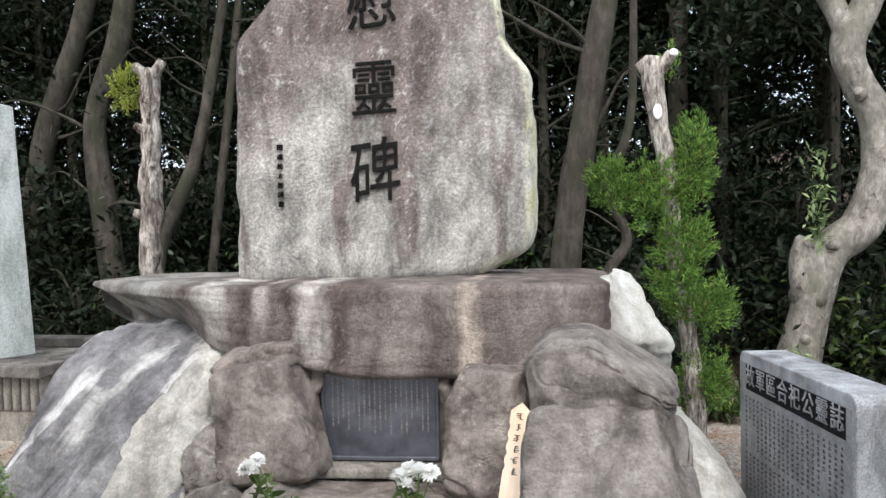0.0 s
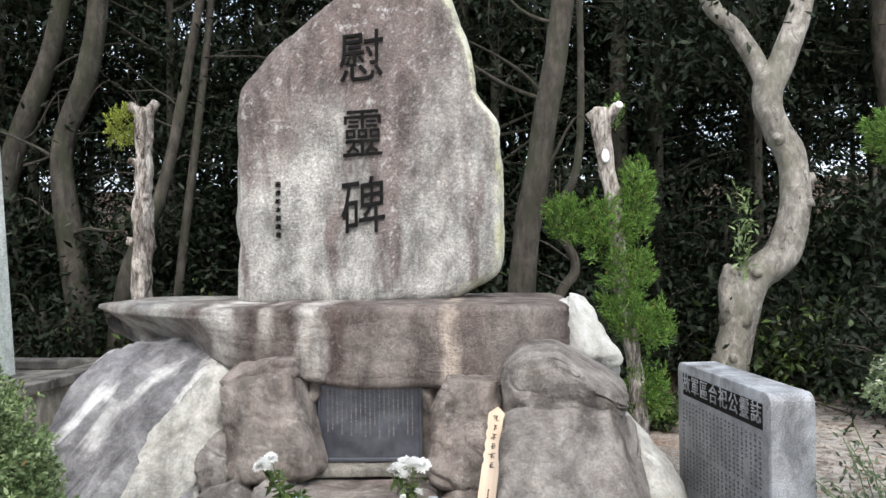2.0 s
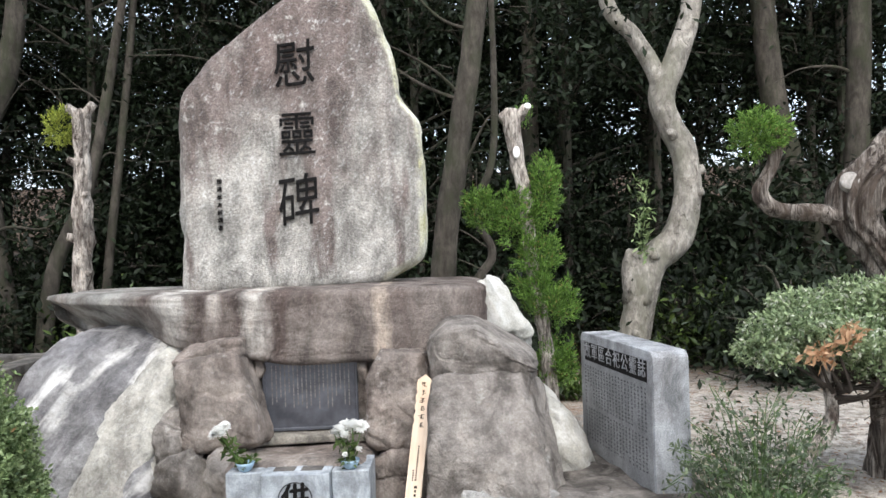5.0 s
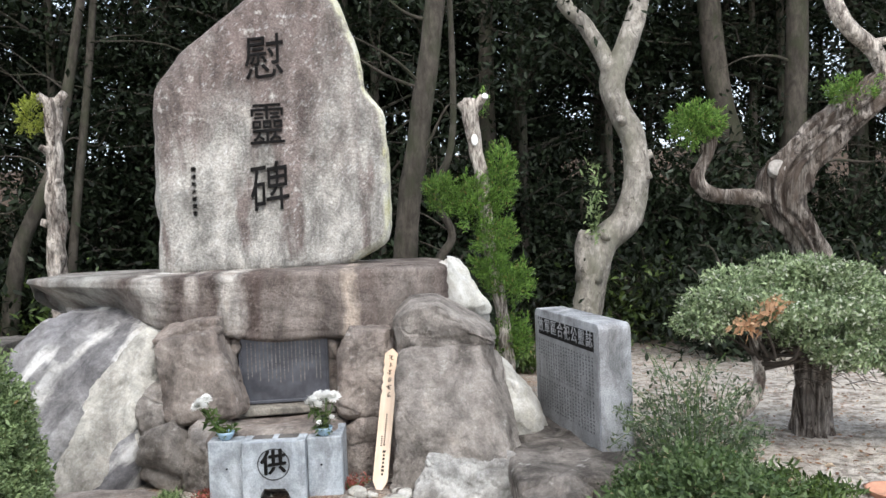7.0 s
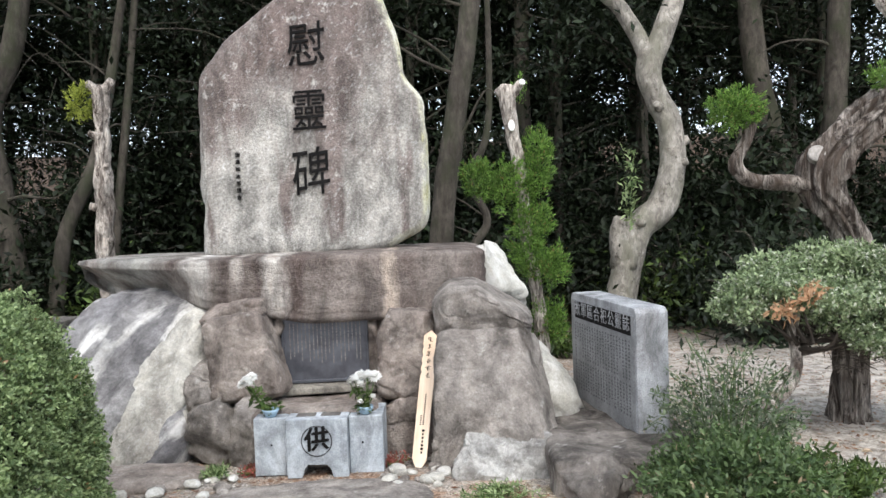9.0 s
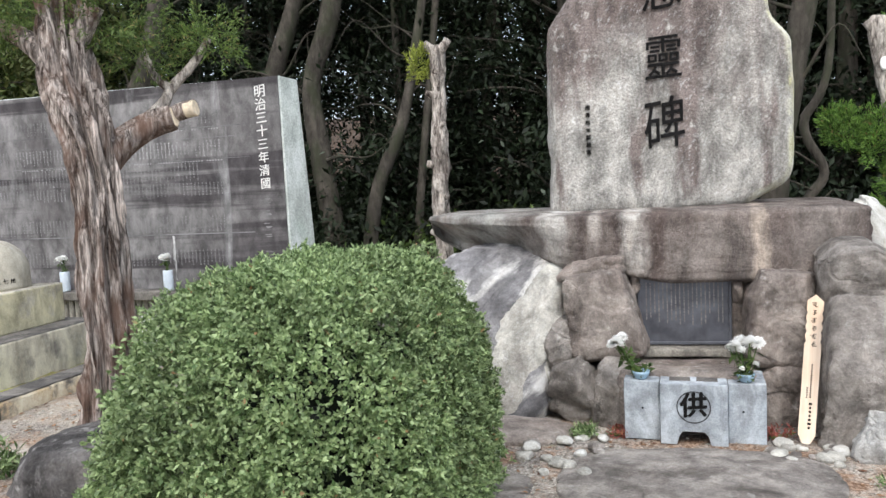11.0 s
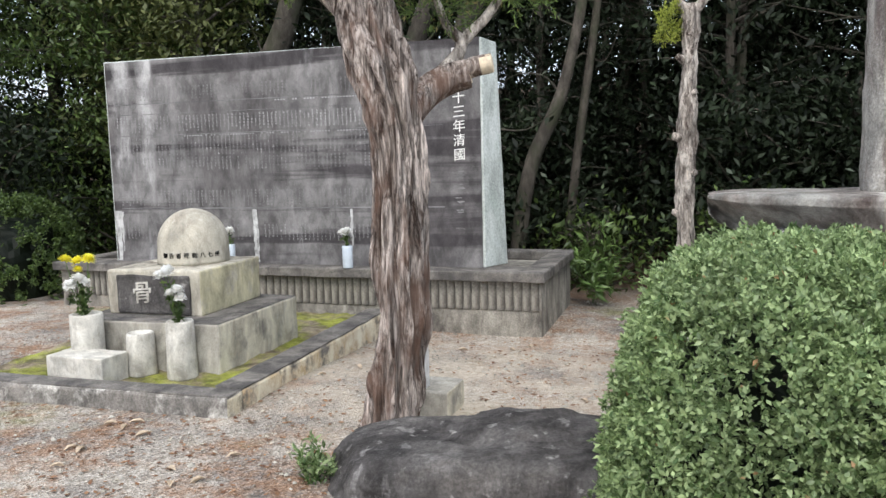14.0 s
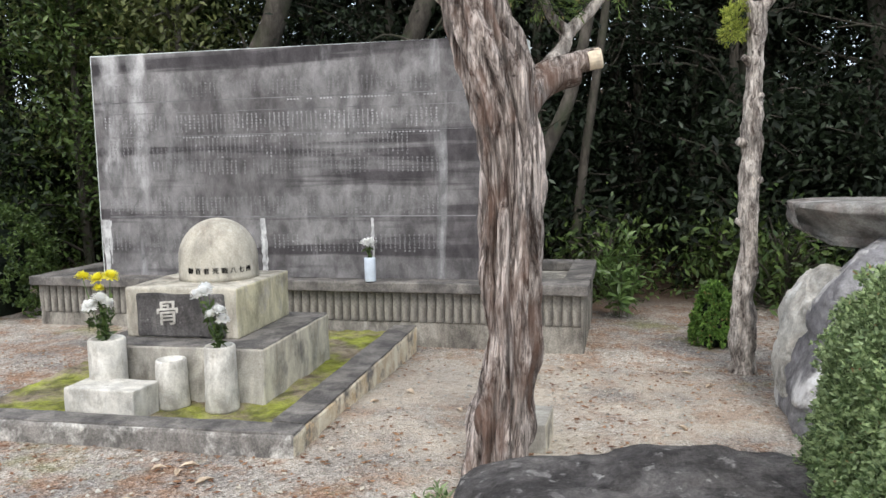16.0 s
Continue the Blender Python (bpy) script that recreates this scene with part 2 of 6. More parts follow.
M_BROWN = stone("brown_boulder", (0.25, 0.203, 0.176), (0.37, 0.325, 0.288), (0.14, 0.115, 0.10), (0.56, 0.52, 0.475), 80, 3, 0.45, cover=0.43, soft=0.09, shift=2, mottle=0.5, salt=0.2, bump=0.9, cracks=1.6, fleck=0.5, chip=0.22)
M_GREY = stone("grey_boulder", (0.245, 0.22, 0.197), (0.38, 0.345, 0.312), (0.14, 0.122, 0.107), (0.50, 0.475, 0.435), 80, 3, 0.4, cover=0.43, soft=0.09, shift=6, mottle=0.5, salt=0.2, bump=0.9, cracks=1.5, fleck=0.55, chip=0.22)
M_DARKROCK = stone("dark_veined_rock", (0.19, 0.184, 0.19), (0.31, 0.302, 0.296), (0.11, 0.105, 0.11), None, 80, 2.0, 0.0, cover=0.44, soft=0.12, shift=3, bands=(5.5, (0.09, 0.5, 1.0), (0.62, 0.605, 0.575), 0.55), veins=(7.0, (0.07, 0.5, 1.0), (0.08, 0.075, 0.08), 0.53), turn=-0.88, mottle=0.45, salt=0.2, bump=0.9, fleck=0.3, chip=0.22)
M_PALE = stone("pale_rock", (0.56, 0.545, 0.49), (0.42, 0.402, 0.355), (0.25, 0.228, 0.202), None, 80, 2.2, 0.4, cover=0.41, soft=0.1, shift=8, mottle=0.42, salt=0.2, bump=0.9, fleck=0.45, chip=0.22)
M_BROKEN = stone("broken_grey_rock", (0.46, 0.455, 0.43), (0.34, 0.33, 0.31), (0.20, 0.185, 0.17), None, 80, 2.6, 0.2, cover=0.42, soft=0.08, shift=5, mottle=0.42, salt=0.2, bump=0.9, fleck=0.5, chip=0.22)
M_PLINTH = stone("dark_split_rock", (0.165, 0.148, 0.132), (0.27, 0.245, 0.22), (0.085, 0.075, 0.066), (0.45, 0.43, 0.40), 80, 4, 0.6, cover=0.46, soft=0.08, shift=15, mottle=0.5, salt=0.2, bump=1.0, cracks=3.0, fleck=0.5, chip=0.22)
M_WHITE = stone("fresh_broken_rock", (0.62, 0.605, 0.555), (0.50, 0.485, 0.435), (0.26, 0.25, 0.235), None, 80, 2.5, 0.0, cover=0.36, shift=1, mottle=0.3, salt=0.25, bump=0.9, fleck=0.35, chip=0.3)
M_TABLET = stone("speckled_grey_granite", (0.30, 0.31, 0.32), (0.24, 0.25, 0.26), (0.17, 0.17, 0.172), None, 160, 3, 0.5, 0.7, 0.25, 0.45, 0.45, mottle=0.5)
M_TABFACE = stone("honed_dark_granite", (0.18, 0.185, 0.19), (0.22, 0.225, 0.23), (0.14, 0.14, 0.145), None, 160, 3, 0.5, 0.55, 0.1, 0.4, 0.35)
M_GRANITE = stone("blue_grey_cut_granite", (0.42, 0.45, 0.475), (0.33, 0.365, 0.39), (0.22, 0.24, 0.26), None, 120, 5, 0.5, 0.75, 0.25, 0.44, 0.2, soft=0.1, mottle=0.45)
M_CONC = stone("weathered_concrete", (0.40, 0.38, 0.33), (0.31, 0.29, 0.25), (0.17, 0.155, 0.13), None, 110, 3, 0.75, 0.95, 0.3, 0.42, salt=0.2, mottle=0.4, flank=(0.5, 0.8, (0.52, 0.48, 0.38)))
M_CONC_DK = stone("blackened_concrete", (0.13, 0.12, 0.11), (0.20, 0.185, 0.165), (0.08, 0.075, 0.07), None, 90, 4, 0.2, 0.95, 0.3, 0.5)
M_WALL = stone("blackened_slate_panel", (0.115, 0.110, 0.110), (0.205, 0.198, 0.194), (0.07, 0.064, 0.064), None, 80, 1.5, 0.55, 0.75, 0.05, 0.46, 0.2, soft=0.1, bands=(4.0, (0.06, 1, 1.0), (0.055, 0.05, 0.052), 0.50), mottle=0.45, runs=(3.6, (1, 1, 0.13), (0.30, 0.30, 0.298), 0.585), lime=((0.48, 0.09, (0.34, 0.335, 0.33), 0.5, 1.1), (0.20, 0.10, (0.32, 0.315, 0.31), 0.5, 0.9)))
M_BLACKROCK = stone("black_lichened_rock", (0.075, 0.07, 0.068), (0.15, 0.14, 0.132), (0.05, 0.046, 0.044), (0.40, 0.39, 0.365), 70, 3.0, 0.75, cover=0.47, shift=12, mottle=0.5, bands=(9.0, (1, 1, 0.25), (0.22, 0.21, 0.2), 0.64), bump=0.9, chip=0.12, fleck=0.35)
M_WALLSIDE = stone("limewashed_concrete", (0.50, 0.54, 0.51), (0.42, 0.45, 0.42), (0.3, 0.31, 0.28), None, 60, 2, 0.85, 0.9, 0.2, 0.35)
M_RIB = stone("stained_ribbed_concrete", (0.30, 0.28, 0.24), (0.22, 0.205, 0.175), (0.11, 0.10, 0.088), None, 90, 3, 0.8, 0.95, 0.3, 0.47, mottle=0.5)
M_LINE = plain("faint_ruled_lines", (0.17, 0.168, 0.17), 0.9, 0, 0.5, 3)
M_VASE = stone("pale_cast_concrete", (0.54, 0.52, 0.47), (0.43, 0.41, 0.36), (0.27, 0.25, 0.21), None, 110, 5, 0.6, 0.9, 0.3, 0.38, salt=0.18, mottle=0.4)
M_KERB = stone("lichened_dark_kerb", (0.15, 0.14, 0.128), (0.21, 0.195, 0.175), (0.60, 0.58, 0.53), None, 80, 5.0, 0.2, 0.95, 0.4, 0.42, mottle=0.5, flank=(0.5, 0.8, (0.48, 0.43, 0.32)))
# flank: yellowish lichen, painted paler to make up for weak light there
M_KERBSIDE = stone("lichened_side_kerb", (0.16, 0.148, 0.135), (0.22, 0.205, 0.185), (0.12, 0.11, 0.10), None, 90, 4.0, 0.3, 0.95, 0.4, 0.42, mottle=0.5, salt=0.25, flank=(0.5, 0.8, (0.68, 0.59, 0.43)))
M_TERRA = plain("terracotta", (0.45, 0.23, 0.15), 0.85, 0, 0.2)
M_DOME = stone("pale_dome_stone", (0.44, 0.41, 0.34), (0.36, 0.335, 0.275), (0.25, 0.22, 0.175), (0.5, 0.49, 0.44), 110, 3, 0.6, 0.9, 0.3, 0.4, salt=0.2)
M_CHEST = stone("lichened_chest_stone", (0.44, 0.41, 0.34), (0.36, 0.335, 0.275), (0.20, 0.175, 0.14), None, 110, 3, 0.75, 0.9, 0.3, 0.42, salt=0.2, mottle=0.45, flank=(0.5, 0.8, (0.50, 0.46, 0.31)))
M_PLAQUE = plain("patinated_bronze", (0.13, 0.135, 0.155), 0.36, 0.6, 0.35, 6)
M_PLAQTXT = plain("worn_bronze_letters", (0.22, 0.21, 0.2), 0.5, 0.4, 0.3)
M_INK = plain("black_ink_paint", (0.010, 0.0095, 0.0095), 0.9, 0, 0.4, 18.0, 0.1)
M_CHALK = plain("white_letter_paint", (0.72, 0.71, 0.68), 0.85, 0, 0.12)
M_FADED = plain("faded_letter_paint", (0.29, 0.288, 0.288), 0.9, 0, 0.5, 2.5)
M_WASH = plain("washed_out_letters", (0.195, 0.192, 0.192), 0.95, 0, 0.4, 4)
M_RUN = plain("lime_crust", (0.42, 0.42, 0.41), 0.95, 0, 0.45, 14)
M_GREYTXT = plain("dim_cut_letters", (0.045, 0.046, 0.048), 0.85, 0, 0.4)
M_WOOD = bark("fresh_planed_cedar", (0.70, 0.54, 0.405), (0.80, 0.66, 0.52), None, 0.04, 26, 0.1, 2)
M_BLUE = plain("glazed_blue_ceramic", (0.30, 0.43, 0.54), 0.25, 0, 0.15)
M_PETAL = leafy("white_petals", (0.86, 0.86, 0.83), (0.92, 0.92, 0.9), None, 0, 0.7, 0.0, 0.4)
M_YELLOW = leafy("yellow_petals", (0.85, 0.78, 0.06), (0.9, 0.86, 0.14), None, 0, 0.7, 0.0, 0.4)
M_STEM = plain("flower_stem_green", (0.07, 0.13, 0.03), 0.6, 0, 0.3)
M_CUT = plain("fresh_sawn_wood", (0.68, 0.57, 0.42), 0.8, 0, 0.2, 30)
M_GREYCUT = plain("greyed_sawn_wood", (0.31, 0.29, 0.265), 0.85, 0, 0.3, 40)
M_TRUNK = bark("grey_forest_bark", (0.043, 0.038, 0.031), (0.092, 0.081, 0.067), (0.045, 0.05, 0.03), 0.35, 14, 0.5)
M_PALEBARK = bark("pale_smooth_bark", (0.15, 0.135, 0.112), (0.34, 0.316, 0.278), (0.20, 0.195, 0.15), 0.6, 9, 0.9, 5, 0.9, 0.26, 0.60, 0.28)
M_JUNIPER = bark("shredded_juniper_bark", (0.05, 0.034, 0.027), (0.50, 0.435, 0.39), (0.17, 0.105, 0.078), 0.13, 17, 1.0, 3.5, 1.2, 0.38, 0.62, 0.55)
M_SILVER = bark("silvered_juniper_wood", (0.045, 0.035, 0.029), (0.40, 0.36, 0.32), (0.10, 0.076, 0.06), 0.16, 18, 1.0, 5, 1.0, 0.43, 0.70, 0.35)
M_STUMP = bark("lichened_stump_bark", (0.085, 0.066, 0.056), (0.48, 0.435, 0.385), None, 0.35, 16, 1.0, 8, 0.8, 0.37, 0.58, 0.4)
# leaf tones lowered to near black, so the colour carries the wood's shade
M_LEAF = leafy("shade_dark_evergreen_leaves", (0.006, 0.010, 0.005), (0.023, 0.036, 0.016), (0.09, 0.11, 0.08), 0.02, 0.6, sheen=0.24)
M_LEAF2 = leafy("green_broad_leaves", (0.028, 0.053, 0.014), (0.098, 0.145, 0.036), None, 0, 0.45)
M_OLIVE = leafy("olive_leaves", (0.045, 0.06, 0.018), (0.125, 0.14, 0.045), None, 0, 0.5)
M_BUSH = leafy("azalea_leaves", (0.058, 0.105, 0.032), (0.385, 0.485, 0.235), (0.36, 0.22, 0.11), 0.005, 0.42, thin=0.3)
# the pale eighth of the leaves is painted highlight, not dry leaf
M_SHRUB = leafy("holly_leaves", (0.08, 0.125, 0.055), (0.40, 0.49, 0.27), (0.56, 0.58, 0.47), 0.12, 0.4)
M_CYP = leafy("cypress_sprays", (0.04, 0.095, 0.016), (0.21, 0.36, 0.07), (0.27, 0.21, 0.08), 0.03, 0.6)
M_TUFT = leafy("yellow_green_sprays", (0.12, 0.16, 0.02), (0.38, 0.42, 0.08), None, 0, 0.6)
M_JUNLEAF = leafy("juniper_sprays", (0.032, 0.062, 0.016), (0.17, 0.245, 0.06), (0.25, 0.22, 0.08), 0.06, 0.6)
M_BROAD = leafy("fresh_broad_leaves", (0.06, 0.11, 0.03), (0.15, 0.23, 0.07), None, 0, 0.35)
M_RED = leafy("red_leaves", (0.2, 0.05, 0.04), (0.4, 0.12, 0.09), None, 0, 0.6)
M_PALELEAF = plain("pale_dry_leaf", (0.50, 0.40, 0.29), 0.8, 0, 0.35, 25)
M_FERN = leafy("feathery_green_leaves", (0.032, 0.062, 0.022), (0.125, 0.18, 0.072), (0.3, 0.24, 0.15), 0.03, 0.5)
M_GREYFERN = leafy("grey_green_leaves", (0.045, 0.068, 0.038), (0.16, 0.195, 0.115), (0.3, 0.28, 0.2), 0.05, 0.5)
M_DRY = leafy("dead_orange_leaves", (0.42, 0.23, 0.12), (0.62, 0.42, 0.26), None, 0, 0.7)
M_LITTER = leafy("fallen_leaves", (0.13, 0.06, 0.035), (0.38, 0.22, 0.12), (0.55, 0.5, 0.4), 0.06, 0.8)
M_MOSS = stone("moss_on_soil", (0.26, 0.22, 0.155), (0.18, 0.14, 0.095), (0.25, 0.27, 0.05), None, 120, 2.2, 0, 1.0, 1.0, 0.52, mottle=0.6)
M_TWIG = plain("dark_twigs", (0.05, 0.04, 0.032), 0.9, 0, 0.3)


def ground_mat():
    m, nt, bsdf, co = blank("sandy_soil_with_litter", 0.97, 0.12)
    base = ramp(nt, noise_tex(nt, co, 0.8, 7, 0.65), (0.19, 0.175, 0.16), (0.47, 0.42, 0.355), 0.40, 0.62)
    base = mix(nt, ramp(nt, noise_tex(nt, co, 2.6, 8, 0.75, shift=4), (0, 0, 0), (0.85, 0.85, 0.85), 0.47, 0.60), base, (0.27, 0.165, 0.105))
    base = mix(nt, ramp(nt, noise_tex(nt, co, 1.1, 6, 0.7, shift=11), (0, 0, 0), (0.8, 0.8, 0.8), 0.56, 0.68), base, (0.215, 0.205, 0.105))
    v = nt.nodes.new("ShaderNodeTexVoronoi")
    v.inputs["Scale"].default_value = 75
    nt.links.new(co, v.inputs["Vector"])
    grey = nt.nodes.new("ShaderNodeRGBToBW")
    nt.links.new(v.outputs["Color"], grey.inputs[0])
    base = mix(nt, 0.8, base, grey.outputs[0], "SOFT_LIGHT")
    base = mix(nt, 0.5, base, ramp(nt, noise_tex(nt, co, 130, 3, 0.7), (0.2, 0.2, 0.2), (0.85, 0.85, 0.85)), "OVERLAY")
    sep = nt.nodes.new("ShaderNodeSeparateXYZ")
    nt.links.new(co, sep.inputs[0])
    sand = nt.nodes.new("ShaderNodeMapRange")
    sand.inputs[1].default_value, sand.inputs[2].default_value, sand.inputs[4].default_value = 1.6, 2.6, 0.75
    nt.links.new(sep.outputs[0], sand.inputs[0])
    base = mix(nt, sand.outputs[0], base, ramp(nt, noise_tex(nt, co, 9, 7, 0.75), (0.22, 0.19, 0.16), (0.68, 0.63, 0.565), 0.40, 0.57))
    # bare pale sand between the kerb and the wall
    away = nt.nodes.new("ShaderNodeVectorMath")
    away.operation = "DISTANCE"
    away.inputs[1].default_value = (-3.3, 0.75, 0)
    nt.links.new(co, away.inputs[0])
    bare = ramp(nt, away.outputs["Value"], (1, 1, 1), (0, 0, 0), 0.7, 1.7)
    bare = mix(nt, 1.0, bare, ramp(nt, noise_tex(nt, co, 2.2, 6, 0.7, shift=23), (0.15, 0.15, 0.15), (0.9, 0.9, 0.9), 0.38, 0.55), "MULTIPLY")
    base = mix(nt, bare, base, ramp(nt, noise_tex(nt, co, 22, 7, 0.75), (0.40, 0.34, 0.27), (0.66, 0.585, 0.475)))
    # the ground turns to one dark brown between y = 3.4 and 5
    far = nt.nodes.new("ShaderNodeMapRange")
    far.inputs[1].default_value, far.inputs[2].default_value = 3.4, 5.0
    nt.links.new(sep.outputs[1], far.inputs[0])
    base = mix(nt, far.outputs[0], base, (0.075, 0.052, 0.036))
    nt.links.new(base, bsdf.inputs["Base Color"])
    bumped(nt, bsdf, mix(nt, 0.5, v.outputs["Distance"], noise_tex(nt, co, 14, 9, 0.8)), 0.8, 0.03)
    return m


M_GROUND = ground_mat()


# ---- builders ----
def finish(ob, mat, smooth=False):
    ob.data.materials.append(mat)
    if smooth:
        ob.data.shade_smooth()
    return ob


def thing(name, loc, label, category, group="", kind="", rz=0.0):
    ob = new(name)
    ob.empty_display_size = 0.1
    ob.matrix_basis = pose(*loc, 0, 0, rz)
    return tagged(ob, label, category, group, kind)


def part(name, bm, mat, parent=None, label="", smooth=False):
    """One bmesh as ONE mesh object, under a thing or a part if there is one."""
    me = bpy.data.meshes.new(name)
    bm.to_mesh(me)
    bm.free()
    ob = finish(new(name, me), mat, smooth)
    ob.parent = parent
    return tagged(ob, label)


def solid(name, verts, faces, mat, parent=None, label="", smooth=False):
    me = bpy.data.meshes.new(name)
    me.from_pydata(verts, [], faces)
    ob = finish(new(name, me), mat, smooth)
    ob.parent = parent
    return tagged(ob, label)


def box_bm(x0, x1, y0, y1, z0, z1, bevel=0.006, seg=2, bm=None):
    bm = bm or bmesh.new()
    r = bmesh.ops.create_cube(bm, size=1, matrix=Matrix.LocRotScale(((x0 + x1) / 2, (y0 + y1) / 2, (z0 + z1) / 2), None, (x1 - x0, y1 - y0, z1 - z0)))
    if bevel:
        vs = set(r["verts"])
        es = [e for e in bm.edges if e.verts[0] in vs and e.verts[1] in vs]
        bmesh.ops.bevel(bm, geom=es, offset=bevel, segments=seg, affect="EDGES", profile=0.5)
    return bm


def worn_box(x0, x1, y0, y1, z0, z1, step=0.06, wear=0.006, seed=0, bevel=0.012):
    """A cast or cut block with chipped, slightly wavy edges."""
    bm = box_bm(x0, x1, y0, y1, z0, z1, bevel, 2)
    long = [e for e in bm.edges if e.calc_length() > step * 1.5]
    if long:
        cuts = min(40, int(max(e.calc_length() for e in long) / step))
        bmesh.ops.subdivide_edges(bm, edges=long, cuts=max(1, min(cuts, 24)), use_grid_fill=True)
    for v in bm.verts:
        v.co += noise.noise_vector(v.co * 7 + Vector((seed, 0, 0))) * wear
    return bm


def tri_noise(p, octaves=4):
    return noise.fractal(p, 1.0, 2.1, octaves)


def rock_bm(c, s, p=3.5, amp=0.05, freq=2.5, seed=0, cuts=18, fn=None, rz=0.0, tilt=(0, 0), bm=None, facets=7, cut=0.80):
    """A boulder: a superellipsoid of half-sizes s at c, roughened at two scales, then shaped by fn."""
    own = bmesh.new()
    bmesh.ops.create_cube(own, size=2)
    bmesh.ops.subdivide_edges(own, edges=own.edges[:], cuts=cuts, use_grid_fill=True)
    turn = pose(0, 0, 0, tilt[0], tilt[1], rz).to_3x3()
    off = Vector((seed * 3.7, seed * 1.3, -seed * 2.1))
    rnd = random.Random(seed)
    planes = [Vector((rnd.gauss(0, 1), rnd.gauss(0, 1), rnd.gauss(0, 1))).normalized() for _ in range(facets)]
    planes = [(n, cut * rnd.uniform(0.92, 1.12)) for n in planes]
    for v in own.verts:
        q = v.co
        k = (abs(q.x) ** p + abs(q.y) ** p + abs(q.z) ** p) ** (-1 / p)
        u = Vector((q.x * k, q.y * k, q.z * k))
        for n, d in planes:
            over = u.dot(n) - d
            if over > 0:
                u -= n * over * 0.85
        q = Vector((u.x * s[0], u.y * s[1], u.z * s[2]))
        n = q.normalized()
        d = amp * tri_noise(q * freq + off) + amp * 0.5 * abs(noise.noise(q * freq * 2.3 - off)) + amp * 0.3 * tri_noise(q * freq * 6 + off) - amp * 0.34 * max(0.0, 0.10 - abs(noise.noise(q * freq * 3.1 + off * 2))) / 0.10 - amp * 0.5 * (1 - min(1.0, abs(noise.noise(q * freq * 1.3 - off)) * 6)) ** 2
        q = turn @ (q + n * d) + Vector(c)
        v.co = fn(q) if fn else q
    if bm is None:
        return own
    me = bpy.data.meshes.new("tmp")
    own.to_mesh(me)
    own.free()
    bm.from_mesh(me)
    bpy.data.meshes.remove(me)
    return bm


def rock(name, c, s, mat, label, group="stones of the monument base", **kw):
    """A boulder as a thing of its own; its origin stays at the world's, so that neighbouring stones differ."""
    ob = part(name, rock_bm(c, s, **kw), mat, None, "", True)
    return tagged(ob, label, "rock", group)


def smooth_path(pts, n):
    """Points on a Catmull-Rom curve through (x, y, z, radius)."""
    P = [np.array(p, float) for p in pts]
    P = [2 * P[0] - P[1]] + P + [2 * P[-1] - P[-2]]
    out = []
    for i in range(1, len(P) - 2):
        for k in range(n):
            t = k / n
            a, b, c, d = P[i - 1 : i + 3]
            out.append(0.5 * (2 * b + (c - a) * t + (2 * a - 5 * b + 4 * c - d) * t * t + (3 * b - a - 3 * c + d) * t ** 3))
    return out + [P[-2]]


def tube(bm, pts, n=6, seg=12, rough=0.12, freq=9.0, ridge=0.0, ridges=7, twist=0.0, seed=0, cap=True):
    """A limb through (x, y, z, radius), knotty, with ridges that wind round it if wanted."""
    path = smooth_path(pts, n)
    rings = []
    prev = Vector((0.3, 1, 0.1))
    run = 0.0
    for i, q in enumerate(path):
        c, r = Vector(q[:3]), max(0.002, q[3])
        d = Vector(path[min(i + 1, len(path) - 1)][:3]) - Vector(path[max(i - 1, 0)][:3])
        d = d.normalized() if d.length else Vector((0, 0, 1))
        run += (c - Vector(path[i - 1][:3])).length if i else 0
        u = (prev - d * prev.dot(d)).normalized()
        w = d.cross(u)
        prev = u
        ring = []
        for k in range(seg):
            a = 2 * math.pi * k / seg
            dirn = u * math.cos(a) + w * math.sin(a)
            f = 1 + rough * tri_noise(c * freq * 0.4 + dirn * r * freq + Vector((seed, 0, 0)), 3)
            if ridge:
                b = a * ridges + twist * run + 1.5 * noise.noise(Vector((run * 2.5, seed, a)))
                f += ridge * (abs(math.sin(b * 0.5)) - 0.5) + ridge * 0.7 * (0.3 - abs(noise.noise(Vector((math.cos(a + twist * run / ridges) * 4.5, math.sin(a + twist * run / ridges) * 4.5, run * 2.2 - seed))))) + ridge * 0.8 * noise.noise(Vector((math.cos(a) * 5, math.sin(a) * 5, run * 3 + seed)))
            ring.append(bm.verts.new(c + dirn * r * f))
        rings.append(ring)
    for a, b in zip(rings, rings[1:]):
        for k in range(seg):
            bm.faces.new((a[k], a[(k + 1) % seg], b[(k + 1) % seg], b[k]))
    if cap:
        bm.faces.new(rings[-1])
        bm.faces.new(rings[0][::-1])
    return bm


def leaf_mesh(P, N, size, rng, aspect=0.5, fold=0.25, spread=1.0, lift=0.0):
    """Folded leaves at points P that face about N: vertices and faces."""
    n = len(P)
    D = N * lift + rng.normal(size=(n, 3)) * spread
    D /= np.linalg.norm(D, axis=1)[:, None] + 1e-9
    U = N + rng.normal(size=(n, 3)) * 0.5
    S = np.cross(D, U)
    S /= np.linalg.norm(S, axis=1)[:, None] + 1e-9
    U = np.cross(S, D)
    L = (size * rng.uniform(0.6, 1.3, n))[:, None]
    base, tip, mid = P, P + D * L, P + D * L * 0.45
    a, b = mid + (S * aspect / 2 + U * fold * 0.3) * L, mid + (-S * aspect / 2 + U * fold * 0.3) * L
    V = np.stack([base, a, tip, b], 1).reshape(-1, 3)
    i = np.arange(n)[:, None] * 4
    F = np.concatenate([i + [[0, 1, 2]], i + [[0, 2, 3]]], 0)
    return V, F


